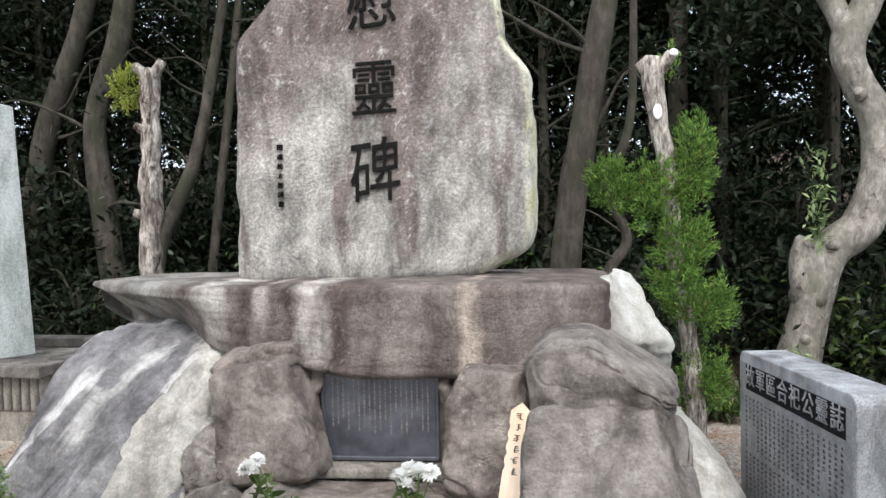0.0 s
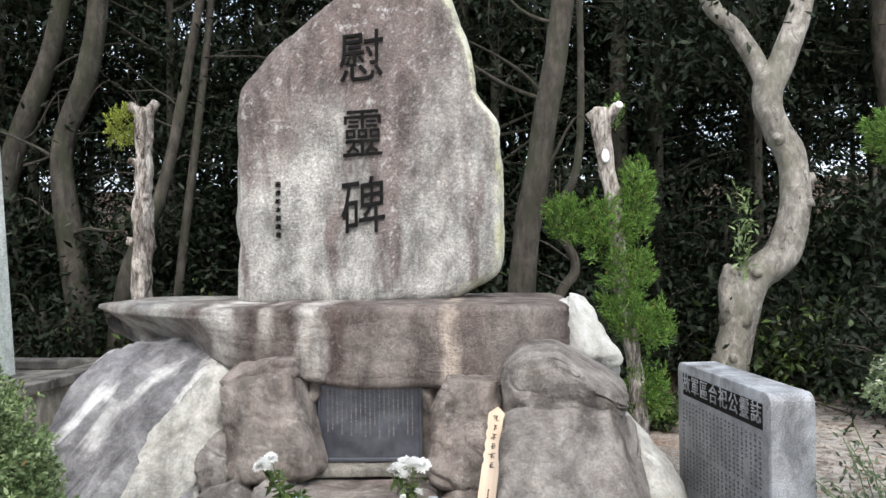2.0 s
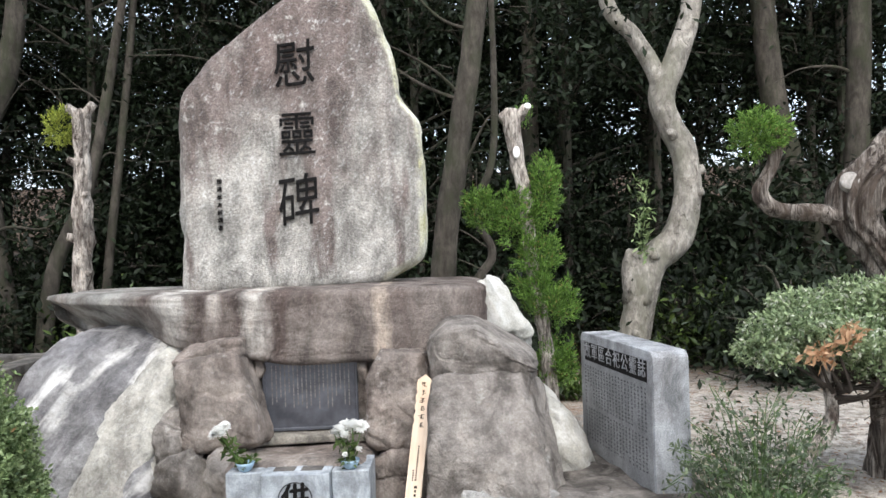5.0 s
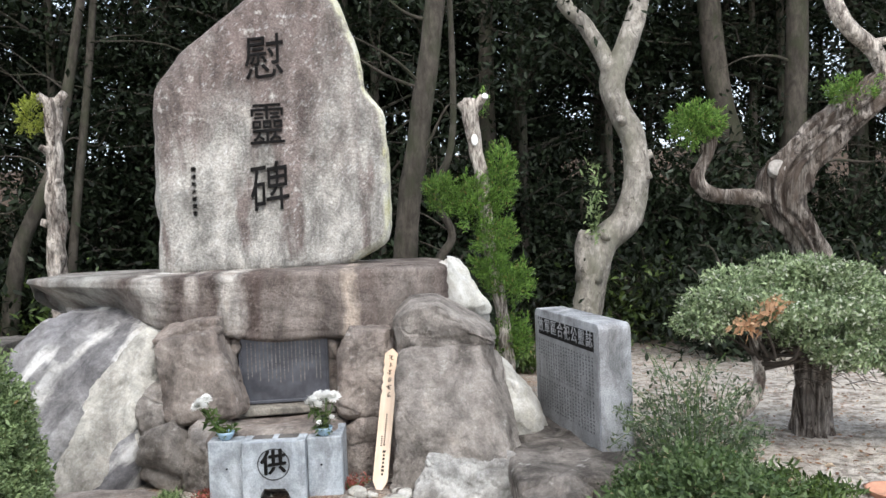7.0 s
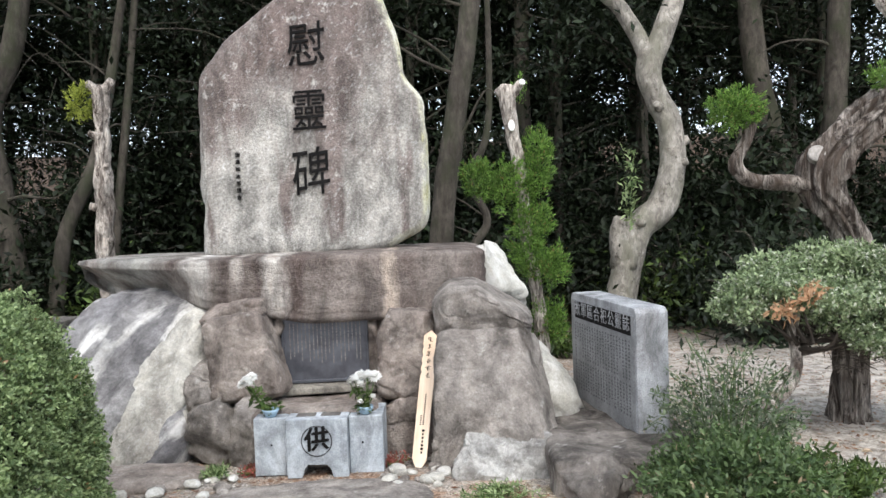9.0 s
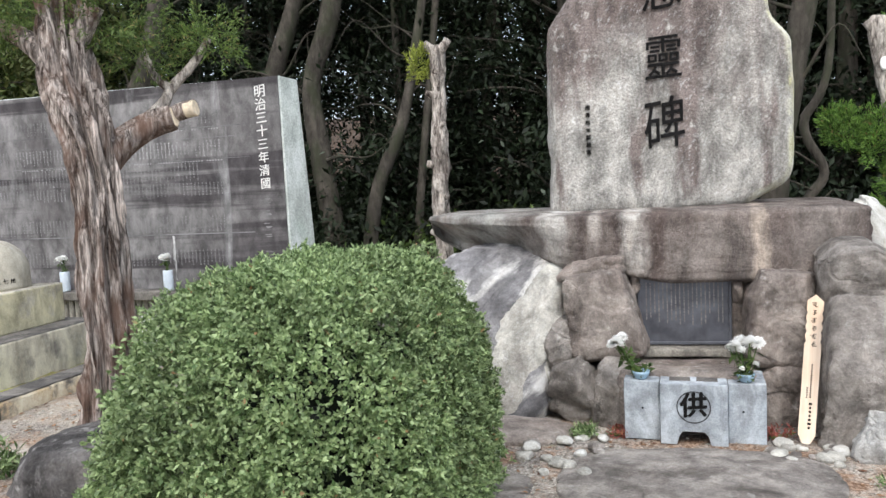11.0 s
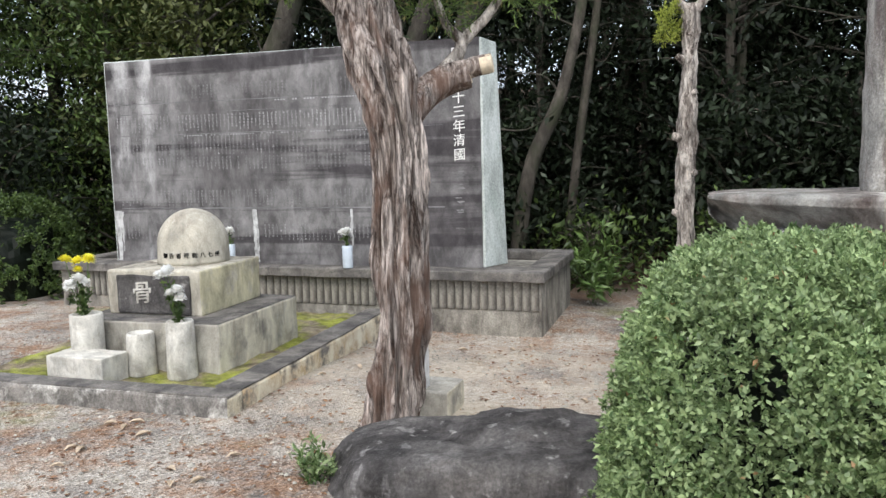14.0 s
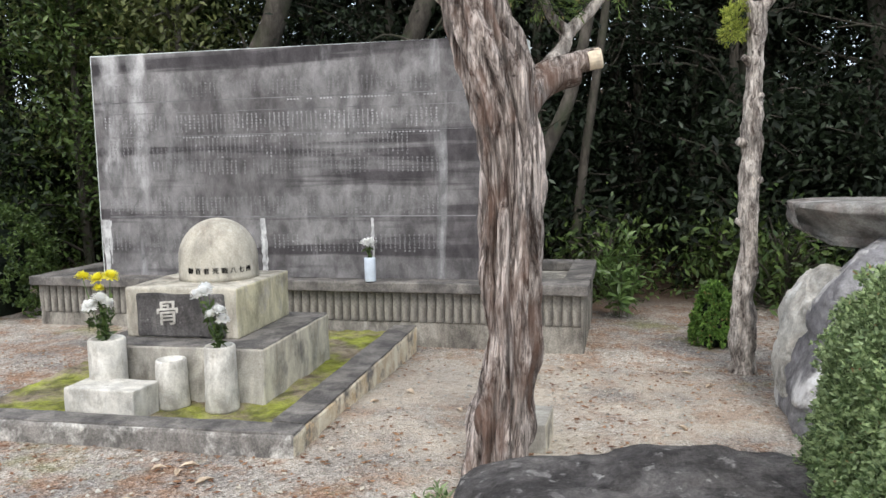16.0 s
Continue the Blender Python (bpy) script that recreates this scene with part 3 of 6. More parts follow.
def leaves(name, P, N, size, mat, parent, rng, label="", **kw):
    V, F = leaf_mesh(np.asarray(P), np.asarray(N), size, rng, **kw)
    me = bpy.data.meshes.new(name)
    me.vertices.add(len(V))
    me.vertices.foreach_set("co", V.ravel())
    me.loops.add(F.size)
    me.loops.foreach_set("vertex_index", F.ravel().astype(np.int32))
    me.polygons.add(len(F))
    me.polygons.foreach_set("loop_start", (np.arange(len(F)) * 3).astype(np.int32))
    me.update(calc_edges=True)
    me.validate()
    ob = finish(new(name, me), mat)
    ob.parent = parent
    return tagged(ob, label, kind="stuff")


def ball_points(rng, n, c, r, shell=0.55):
    """Points in a lumpy ellipsoid, thicker towards its outside, and their outward ways."""
    d = rng.normal(size=(n, 3))
    d /= np.linalg.norm(d, axis=1)[:, None]
    k = shell + (1 - shell) * rng.random(n) ** 0.6
    return np.array(c) + d * np.array(r) * k[:, None], d


def spray_points(rng, n, c, r, per=26, reach=0.055, up=0.9):
    """Scale-leaved sprays: small plumes that start inside an ellipsoid and rise outwards."""
    m = max(3, n // per)
    root, d = ball_points(rng, m, c, r, 0.25)
    way = d * 0.75 + np.array((0, 0, up)) + rng.normal(size=(m, 3)) * 0.3
    way /= np.linalg.norm(way, axis=1)[:, None]
    f = rng.random((m, per, 1))
    wide = rng.normal(size=(m, per, 3)) * reach * 0.26 * (1.15 - f)
    P = root[:, None, :] + way[:, None, :] * f * reach * rng.uniform(0.7, 1.5, (m, 1, 1)) + wide
    N = np.repeat(way[:, None, :], per, 1) + wide * 12
    return P.reshape(-1, 3), N.reshape(-1, 3) / np.linalg.norm(N.reshape(-1, 3), axis=1)[:, None]


def lettering(name, body, size, mat, parent, at, turn=(90, 0, 0), depth=0.004, align="CENTER", heavy=0.0, slant=0.0, stretch=(1.0, 1.0)):
    """Words in the built-in font as a thin mesh; at and turn are in the parent's space."""
    cu = bpy.data.curves.new(name, "FONT")
    cu.body, cu.size, cu.extrude, cu.align_x, cu.align_y = body, size, depth, align, "CENTER"
    cu.resolution_u = 3
    tmp = new("tmp", cu)
    me = bpy.data.meshes.new_from_object(tmp.evaluated_get(bpy.context.evaluated_depsgraph_get()))
    bpy.data.objects.remove(tmp)
    if heavy:
        # a brush's weight: the strokes again, a little to each side and a hair deeper
        bm = bmesh.new()
        for k, (dx, dy) in enumerate(((0, 0), (heavy, 0), (-heavy, 0), (0, heavy * 0.7), (0, -heavy * 0.7))):
            have = len(bm.verts)
            bm.from_mesh(me)
            bm.verts.ensure_lookup_table()
            for v in bm.verts[have:]:
                v.co += Vector((dx, dy, (0.0004 * k) * (1 if v.co.z > 0 else -1)))
        bm.to_mesh(me)
        bm.free()
    for v in me.vertices:
        v.co.x, v.co.y = v.co.x * stretch[0], v.co.y * stretch[1]
        v.co.y += slant * v.co.x
    me.materials.clear()
    me.name = name
    ob = finish(new(name, me), mat)
    ob.parent = parent
    ob.matrix_basis = pose(*at, *turn)
    return ob


def bars(name, rows, mat, parent, label=""):
    """Small raised bars (x, z, width, height) on the plane y = 0, joined."""
    V, F = [], []
    for x, z, w, h, y in rows:
        k = len(V)
        V += [(x - w / 2, y, z - h / 2), (x + w / 2, y, z - h / 2), (x + w / 2, y, z + h / 2), (x - w / 2, y, z + h / 2)]
        F.append((k, k + 1, k + 2, k + 3))
    ob = solid(name, V, F, mat, parent, label)
    return tagged(ob, kind="stuff")


def lathe(profile, seg=24, bm=None):
    bm = bm or bmesh.new()
    rings = []
    for r, z in profile:
        rings.append([bm.verts.new((r * math.cos(2 * math.pi * k / seg), r * math.sin(2 * math.pi * k / seg), z)) for k in range(seg)])
    for a, b in zip(rings, rings[1:]):
        for k in range(seg):
            bm.faces.new((a[k], a[(k + 1) % seg], b[(k + 1) % seg], b[k]))
    bm.faces.new(rings[0][::-1])
    bm.faces.new(rings[-1])
    return bm


# ---- ground ----
def ground_z(x, y):
    z = 0.012 * noise.noise(Vector((x * 1.3, y * 1.3, 0))) + 0.006 * noise.noise(Vector((x * 5, y * 5, 3)))
    dip = max(0.0, 1 - ((x + 3.2) / 3.5) ** 2) * min(1.0, max(0.0, (y - 0.2) / 1.8))
    z -= 0.10 * dip
    if y > 7:
        z += 0.16 * (min(y, 40) - 7)
    return z


def build_ground():
    xs = [-900, -200, -60, -30, -18] + list(np.arange(-12, 12.01, 0.2)) + [18, 30, 60, 200, 900]
    ys = [-900, -200, -60, -20] + list(np.arange(-7, 9.01, 0.2)) + [11, 14, 18, 24, 40, 200, 900]
    V = [(x, y, ground_z(x, y) if abs(x) < 100 and abs(y) < 100 else (5.2 if y > 7 else 0)) for y in ys for x in xs]
    w = len(xs)
    F = [(j * w + i, j * w + i + 1, (j + 1) * w + i + 1, (j + 1) * w + i) for j in range(len(ys) - 1) for i in range(w - 1)]
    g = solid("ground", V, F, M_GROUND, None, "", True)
    tagged(g, "sandy soil ground with gravel and fallen leaves", "ground", kind="structure")


build_ground()


# ---- memorial stone ----
STELE_AT, STELE_TURN = (-0.1, 1.03, 0), 9.7


def build_stele():
    t = thing("memorial_stone", (STELE_AT[0], STELE_AT[1], 1.15), "tall weathered grey granite memorial stone with black carved characters", "memorial stone", rz=STELE_TURN)
    line = [(-0.765, -0.035), (-0.76, 0.67), (-0.755, 1.2), (-0.53, 1.47), (-0.2, 1.74), (-0.02, 1.88), (0.2, 1.96), (0.38, 1.9), (0.475, 1.72),
            (0.585, 1.42), (0.62, 1.165), (0.74, 1.04), (0.755, 0.64), (0.75, 0.24), (0.715, 0.13), (0.45, 0.0), (0.2, -0.035)]
    pts = []
    for a, b in zip(line, line[1:] + line[:1]):
        n = max(2, int(math.dist(a, b) / 0.035))
        pts += [(a[0] + (b[0] - a[0]) * k / n, a[1] + (b[1] - a[1]) * k / n) for k in range(n)]
    for _ in range(2):
        pts = [tuple((pts[i - 1][k] + 2 * pts[i][k] + pts[(i + 1) % len(pts)][k]) / 4 for k in (0, 1)) for i in range(len(pts))]
    cx, cz = 0.02, 0.85
    bm = bmesh.new()
    rings = []
    plan = [(k / 16, 0.0) for k in range(1, 15)] + [(0.92, 0.004), (0.95, 0.018), (0.975, 0.05), (1.0, 0.13), (1.0, 0.2), (0.985, 0.3), (0.94, 0.36), (0.7, 0.38), (0.3, 0.38)]
    for k, d in plan:
        ring = []
        for x, z in pts:
            p = Vector((cx + (x - cx) * k, d, cz + (z - cz) * k))
            edge = max(0.0, (k - 0.85) / 0.15)
            p.y += 0.010 * tri_noise(p * 3) + 0.004 * tri_noise(p * 14) + 0.02 * edge * noise.noise(p * 4)
            p.x += 0.014 * edge * tri_noise(p * 6)
            p.z += 0.010 * edge * tri_noise(p * 6 + Vector((5, 0, 0)))
            ring.append(bm.verts.new(p))
        rings.append(ring)
    n = len(pts)
    for a, b in zip(rings, rings[1:]):
        for i in range(n):
            bm.faces.new((a[i], a[(i + 1) % n], b[(i + 1) % n], b[i]))
    bm.faces.new(rings[0][::-1])
    bm.faces.new(rings[-1])
    bmesh.ops.recalc_face_normals(bm, faces=bm.faces[:])
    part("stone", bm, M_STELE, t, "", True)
    for ch, z, s, tall in (("慰", 1.355, 0.265, (1.0, 1.14)), ("靈", 0.93, 0.26, (0.93, 1.13)), ("碑", 0.518, 0.30, (0.87, 1.15))):
        lettering("carved_character", ch, s, M_INK, t, (-0.045, -0.004, z), depth=0.012, slant=0.06 if ch == "靈" else 0.15, stretch=tall)
    for i, ch in enumerate("田達松太郎謹書"):
        lettering("small_carved_character", ch, 0.0315, M_INK, t, (-0.515, -0.004, 0.665 - 0.0465 * i), depth=0.012)


build_stele()


def ledge_shape(q):
    """Square at one end; at the other the front draws back and the underside rises to a thin tip."""
    far = max(0.0, min(1.05, -0.70 - q.x)) / 1.05
    q = q.copy()
    front = max(0.0, min(1.0, (1.3 - q.y) / 0.7))
    q.y += 0.62 * far ** 1.3 * front
    low = max(0.0, min(1.0, (1.16 - q.z) / 0.36))
    q.z += low * (0.13 * min(1, max(0, (-0.1 - q.x) / 0.8)) + 0.04 * far + 0.09 * max(0.0, far - 0.8) / 0.2 + 0.10 * max(0, (q.x - 0.5) / 0.45))
    q.y += 0.34 * max(0.0, low - 0.25) * min(1.0, far * 2.2) * front
    q.y += 0.1 * q.x
    return q


rock("capstone", (-0.385, 1.18, 0.955), (1.36, 0.60, 0.215), M_LEDGE, "long stained granite slab that carries the memorial stone", p=14, amp=0.022, freq=2.2, seed=3, cuts=40, fn=ledge_shape, facets=0)
rock("core_stone", (-0.2, 1.2, 0.42), (1.05, 0.47, 0.44), M_BROWN, "rough stone masonry core under the slab", p=8, amp=0.02, seed=5, facets=0)
def left_slope(q):
    """The stone leans back: its face falls from under the slab out to the ground in long scoops."""
    q = q.copy()
    front = max(0.0, min(1.0, (1.1 - q.y) / 0.5))
    q.y -= 0.46 * (0.8 - q.z) * front
    q.x -= 0.26 * (0.8 - q.z) * max(0.0, min(1.0, (-0.9 - q.x) / 0.4))
    # scoops and ribs run down and outwards
    q.y += 0.035 * front * math.sin((q.x * 0.85 - q.z * 0.55) * 17.0 + 1.2 * noise.noise(q * 2.0))
    return q


def ridge_shape(q):
    """A cusp at the top that spreads and leans outwards towards the ground."""
    q = q.copy()
    k = max(0.0, 0.85 - q.z)
    q.x = -0.78 + (q.x + 0.80) * (0.62 + 0.85 * k) - 0.42 * k
    q.y -= 0.40 * k
    return q


rock("boulder", (-1.20, 0.95, 0.42), (0.47, 0.45, 0.56), M_DARKROCK, "large dark boulder with pale diagonal veins sloping to the ground", p=4.0, amp=0.035, freq=1.8, seed=11, cuts=60, fn=left_slope, facets=4, cut=0.95)
rock("boulder", (-0.82, 0.72, 0.38), (0.25, 0.25, 0.50), M_PALE, "pale grey ridge of rock spreading towards the ground", p=3.2, amp=0.03, freq=2, seed=12, cuts=46, fn=ridge_shape, facets=4, cut=0.9)
rock("boulder", (-0.50, 0.53, 0.575), (0.205, 0.2, 0.25), M_BROWN, "rounded brown boulder beside the bronze plaque", p=8, amp=0.022, seed=13, cuts=46, tilt=(-8, -7), facets=3, cut=0.98, fn=lambda q: Vector((q.x + 0.16 * (0.575 - q.z) * max(0.0, min(1.0, (q.x + 0.55) / 0.2)), q.y, q.z)))
rock("boulder", (-0.66, 0.36, 0.19), (0.16, 0.2, 0.215), M_GREY, "small dark grey stone at the foot", p=3, amp=0.05, seed=14)
rock("boulder", (-0.42, 0.32, 0.17), (0.145, 0.2, 0.215), M_GREY, "upright dark grey stone at the foot", p=3, amp=0.05, seed=15)
rock("boulder", (-0.73, 0.42, 0.40), (0.09, 0.16, 0.17), M_GREY, "grey wedge stone between two boulders", p=3, amp=0.04, seed=16)
rock("boulder", (-0.56, 0.62, 0.85), (0.21, 0.2, 0.075), M_BROWN, "flat brown stone under the slab", p=5, amp=0.03, seed=17, cuts=26, tilt=(0, -5), facets=6, cut=0.85)
rock("boulder", (-0.325, 0.67, 0.74), (0.05, 0.1, 0.1), M_BROWN, "small filling stone beside the plaque", p=3, amp=0.03, seed=18, cuts=10)
rock("boulder", (0.255, 0.72, 0.70), (0.035, 0.08, 0.09), M_BROWN, "small filling stone beside the plaque", p=3, amp=0.02, seed=19, cuts=10)
rock("boulder", (0.47, 0.60, 0.545), (0.185, 0.24, 0.265), M_BROWN, "upright rounded brown boulder", p=6, amp=0.024, seed=20, cuts=46, tilt=(-7, 3), facets=2, cut=0.98)
rock("boulder", (0.50, 0.58, 0.14), (0.19, 0.25, 0.195), M_BROWN, "dark stone under an upright boulder", p=6, amp=0.03, seed=21, facets=2)
def shoulder(q):
    """A flat broken face that falls away from the peak at one end."""
    q = q.copy()
    top = 0.975 - 0.85 * max(0.0, q.x - 0.89) - 0.9 * max(0.0, 0.74 - q.x) - 0.12 * max(0.0, 0.55 - q.y)
    if q.z > top:
        q.z = top + (q.z - top) * 0.3
    return q


def slab_shape(q):
    """Broadens towards its foot; the face is dished a little."""
    q = q.copy()
    q.x = 0.95 + (q.x - 0.95) * (1.14 - 0.30 * (q.z - 0.1))
    q.y += 0.03 * math.sin(q.x * 5.0 + q.z * 3.0)
    return q


rock("boulder", (0.94, 0.62, 0.72), (0.285, 0.36, 0.29), M_GREY, "large grey rounded boulder on a sloping slab", p=6, amp=0.035, seed=22, cuts=46, rz=-4, facets=0, fn=shoulder)
rock("boulder", (0.96, 0.29, 0.24), (0.315, 0.30, 0.43), M_GREY, "large sloping grey-brown slab of rock", p=14, amp=0.026, freq=2, seed=23, cuts=46, tilt=(-24, 0), facets=2, cut=0.98, fn=slab_shape)
rock("boulder", (1.03, -0.01, 0.03), (0.285, 0.14, 0.185), M_BROKEN, "pale freshly broken foot of a slab", p=4.5, amp=0.03, freq=4, seed=24, cuts=46, tilt=(-26, 9), facets=8, cut=0.9)
rock("boulder", (1.09, 1.22, 0.92), (0.17, 0.28, 0.25), M_WHITE, "white freshly broken stone at the end of the slab", p=5, amp=0.03, freq=3, seed=25, cuts=22, facets=9, cut=0.8, fn=lambda q: Vector((q.x - 0.42 * max(0.0, q.z - 0.88) * max(0.0, min(1.0, (q.x - 1.0) / 0.15)) + 0.10 * (0.92 - q.z), q.y, q.z + 0.35 * max(0.0, 1.06 - q.x) * max(0.0, (0.95 - q.z) / 0.25))))
rock("boulder", (1.29, 0.85, 0.29), (0.19, 0.5, 0.50), M_WHITE, "pale rock sloping behind the boulders", p=3, amp=0.05, seed=26, cuts=20, tilt=(0, -28))
rock("boulder", (-1.62, 1.0, 0.36), (0.22, 0.4, 0.42), M_PALE, "pale rounded rock under the end of the slab", p=3, amp=0.05, seed=27, cuts=30, tilt=(0, 14))
rock("step_stone", (-0.03, 0.42, 0.14), (0.37, 0.34, 0.18), M_BROWN, "brown stone step under the bronze plaque", p=7, amp=0.02, seed=28, tilt=(-6, 0), facets=0)
tagged(part("plinth_rock", worn_box(1.22, 2.0, -0.42, 1.2, -0.1, 0.182, 0.05, 0.022, 29, 0.03), M_PLINTH), "low rough split rock plinth under the grey tablet", "rock", "stones of the monument base")
rock("boulder", (1.42, -0.42, 0.05), (0.17, 0.16, 0.13), M_PLINTH, "angular grey rock at the plinth's corner", p=4, amp=0.05, seed=41, cuts=18)
rock("apron_stone", (-1.05, 0.0, 0.0), (0.42, 0.2, 0.06), M_BROWN, "low trodden apron of earth and stone before the boulders", p=3, amp=0.03, seed=42, cuts=18, facets=0)
rock("flat_stone", (0.02, -0.55, 0.0), (0.62, 0.46, 0.045), M_GREY, "flat worn stepping stone in front of the offering stand", group="", p=3.2, amp=0.02, seed=30, cuts=22)
rock("flat_stone", (-0.95, -0.75, -0.02), (0.32, 0.3, 0.04), M_GREY, "flat grey paving stone in the soil", group="", p=3, amp=0.02, seed=31)
rock("dark_boulder", (-2.55, -0.98, 0.06), (0.80, 0.36, 0.225), M_BLACKROCK, "long low dark lichened boulder at the foot of the juniper", group="", p=6, amp=0.04, freq=2.4, seed=33, cuts=40, facets=3, cut=0.98, fn=lambda q: Vector((q.x, q.y, q.z - 0.10 * max(0, (-2.5 - q.x) / 0.7))))


# ---- bronze plaque ----
def build_plaque():
    t = thing("bronze_plaque", (-0.045, 0.665, 0.375), "dark bronze plaque with worn raised lines of writing", "plaque", rz=5.7)
    part("plate", box_bm(-0.255, 0.255, 0.012, 0.05, 0.0, 0.395, 0.004), M_PLAQUE, t)
    bm = bmesh.new()
    for b in ((-0.265, 0.265, 0.0, 0.05, 0.385, 0.403), (-0.265, 0.265, 0.0, 0.05, -0.008, 0.01), (-0.268, -0.25, 0.001, 0.05, 0.0, 0.395), (0.25, 0.268, 0.001, 0.05, 0.0, 0.395)):
        box_bm(*b, 0.003, 1, bm)
    part("frame", bm, M_PLAQUE, t)
    rng = random.Random(4)
    rows = []
    for i in range(19):
        z = 0.365
        low = rng.uniform(0.12, 0.24)
        while z > low:
            h = rng.uniform(0.008, 0.03)
            rows.append((-0.215 + i * 0.024, z - h / 2, 0.007, h, 0.009))
            z -= h + 0.005
    bars("worn_writing", rows, M_PLAQTXT, t)
    s = tagged(part("plaque_sill", worn_box(-0.36, 0.30, 0.56, 0.76, 0.315, 0.362, 0.05, 0.008, 2), M_RIB), "narrow concrete sill below the bronze plaque", "sill")
    s.rotation_euler.z = radians(3)


build_plaque()


# ---- offering stand ----
def build_stand():
    t = thing("offering_stand", (0, 0, 0), "blue-grey granite offering stand with a round carved emblem", "offering stand")
    part("side_block", worn_box(-0.35, -0.168, 0.02, 0.30, 0, 0.315, 0.05, 0.0015, 1, 0.005), M_GRANITE, t)
    part("side_block", worn_box(0.168, 0.35, 0.02, 0.30, 0, 0.315, 0.05, 0.0015, 2, 0.005), M_GRANITE, t)
    outline = [(-0.165, 0), (-0.085, 0), (-0.07, 0.05), (-0.05, 0.072), (0.05, 0.072), (0.07, 0.05), (0.085, 0), (0.165, 0), (0.165, 0.318), (-0.165, 0.318)]
    bm = bmesh.new()
    f = bm.faces.new([bm.verts.new((x, -0.035, z)) for x, z in outline])
    r = bmesh.ops.extrude_face_region(bm, geom=[f])
    for v in r["geom"]:
        if isinstance(v, bmesh.types.BMVert):
            v.co.y = 0.30
    bmesh.ops.recalc_face_normals(bm, faces=bm.faces[:])
    bmesh.ops.bevel(bm, geom=[e for e in bm.edges if e.calc_length() > 0.08], offset=0.004, segments=2, affect="EDGES", profile=0.5)
    front = part("front_block", bm, M_GRANITE, t)
    ring = bmesh.new()
    n = 40
    for k in range(n):
        a, b = 2 * math.pi * k / n, 2 * math.pi * (k + 1) / n
        ring.faces.new([ring.verts.new((math.cos(q) * rr, -0.0385, 0.2 + math.sin(q) * rr)) for q, rr in ((a, 0.078), (b, 0.078), (b, 0.084), (a, 0.084))])
    part("emblem_ring", ring, M_GREYTXT, front)
    lettering("emblem_character", "供", 0.135, M_INK, front, (0, -0.037, 0.203), depth=0.002, heavy=0.0042, slant=0.10)
    bm = bmesh.new()
    box_bm(-0.12, -0.015, 0.03, 0.1, 0.312, 0.3215, 0.002, 1, bm)
    box_bm(0.015, 0.12, 0.03, 0.1, 0.312, 0.3215, 0.002, 1, bm)
    part("incense_tray", bm, M_CONC_DK, t, "two sooty incense trays let into the top")
    for x in (-0.255, 0.24):
        part("bolt_hole", box_bm(x - 0.005, x + 0.005, 0.0165, 0.03, 0.165, 0.175, 0.002, 1), M_INK, t)
    part("foot", worn_box(-0.36, 0.36, 0.03, 0.31, -0.05, -0.002, 0.06, 0.003, 5), M_CONC_DK, t)


build_stand()


# ---- flowers ----
def flower_bm(r, seed):
    rng = random.Random(seed)
    bm = bmesh.new()
    for k in range(80):
        ring = k / 80
        a = k * 2.4
        up = 1.25 * (1 - ring) - 0.12
        d = Vector((math.cos(a) * math.cos(up), math.sin(a) * math.cos(up), math.sin(up)))
        s = Vector((-math.sin(a), math.cos(a), 0)) * r * 0.17
        c = Vector((0, 0, 0))
        m = c + d * r * 0.6 + Vector((0, 0, r * 0.10))
        e = c + d * r * rng.uniform(0.9, 1.1)
        v = [bm.verts.new(p) for p in (c, m + s, e + s * 0.5, e - s * 0.5, m - s)]
        bm.faces.new(v)
    return bm


def bouquet(parent, base, heads, height, seed, colour=None, spread=0.05, leaf=60):
    """Stems, leaves and flower heads; heads are (dx, dy, dz, radius, material)."""
    rng = np.random.default_rng(seed)
    P, N = [], []
    for i, (dx, dy, dz, r, mat) in enumerate(heads):
        top = Vector(base) + Vector((dx, dy, dz))
        bm = bmesh.new()
        mid = Vector(base).lerp(top, 0.5) + Vector((dx * 0.1, dy * 0.1, 0.01))
        tube(bm, [(*base, 0.003), (*mid, 0.0028), (*top, 0.0024)], 4, 6, 0.0)
        stem = part("stem", bm, M_STEM, parent)
        f = part("flower_head", flower_bm(r * (1.4 if r < 0.032 else 1.02), seed + i), mat, stem)
        f.matrix_basis = pose(*top, rng.uniform(-35, 15), rng.uniform(-25, 25), rng.uniform(0, 360))
        for k in range(leaf // len(heads)):
            q = rng.uniform(0.05, 0.85)
            P.append(np.array(base) * (1 - q) + np.array(top) * q + rng.normal(size=3) * 0.006)
            N.append((dx, dy, 0.1))
    leaves("foliage", np.array(P), np.array(N), 0.05, M_LEAF2, parent, rng, aspect=0.4, lift=0.5)


def cup(loc, label, seed, heads, leaf=60):
    t = thing("flower_cup", loc, label, "flower vase", "flower cups on the offering stand")
    part("cup", lathe([(0.022, 0), (0.03, 0.006), (0.043, 0.03), (0.047, 0.045), (0.044, 0.045), (0.036, 0.02), (0.01, 0.012)], 24), M_BLUE, t, "", True)
    bouquet(t, (0, 0, 0.015), heads, 0.2, seed, leaf=leaf)


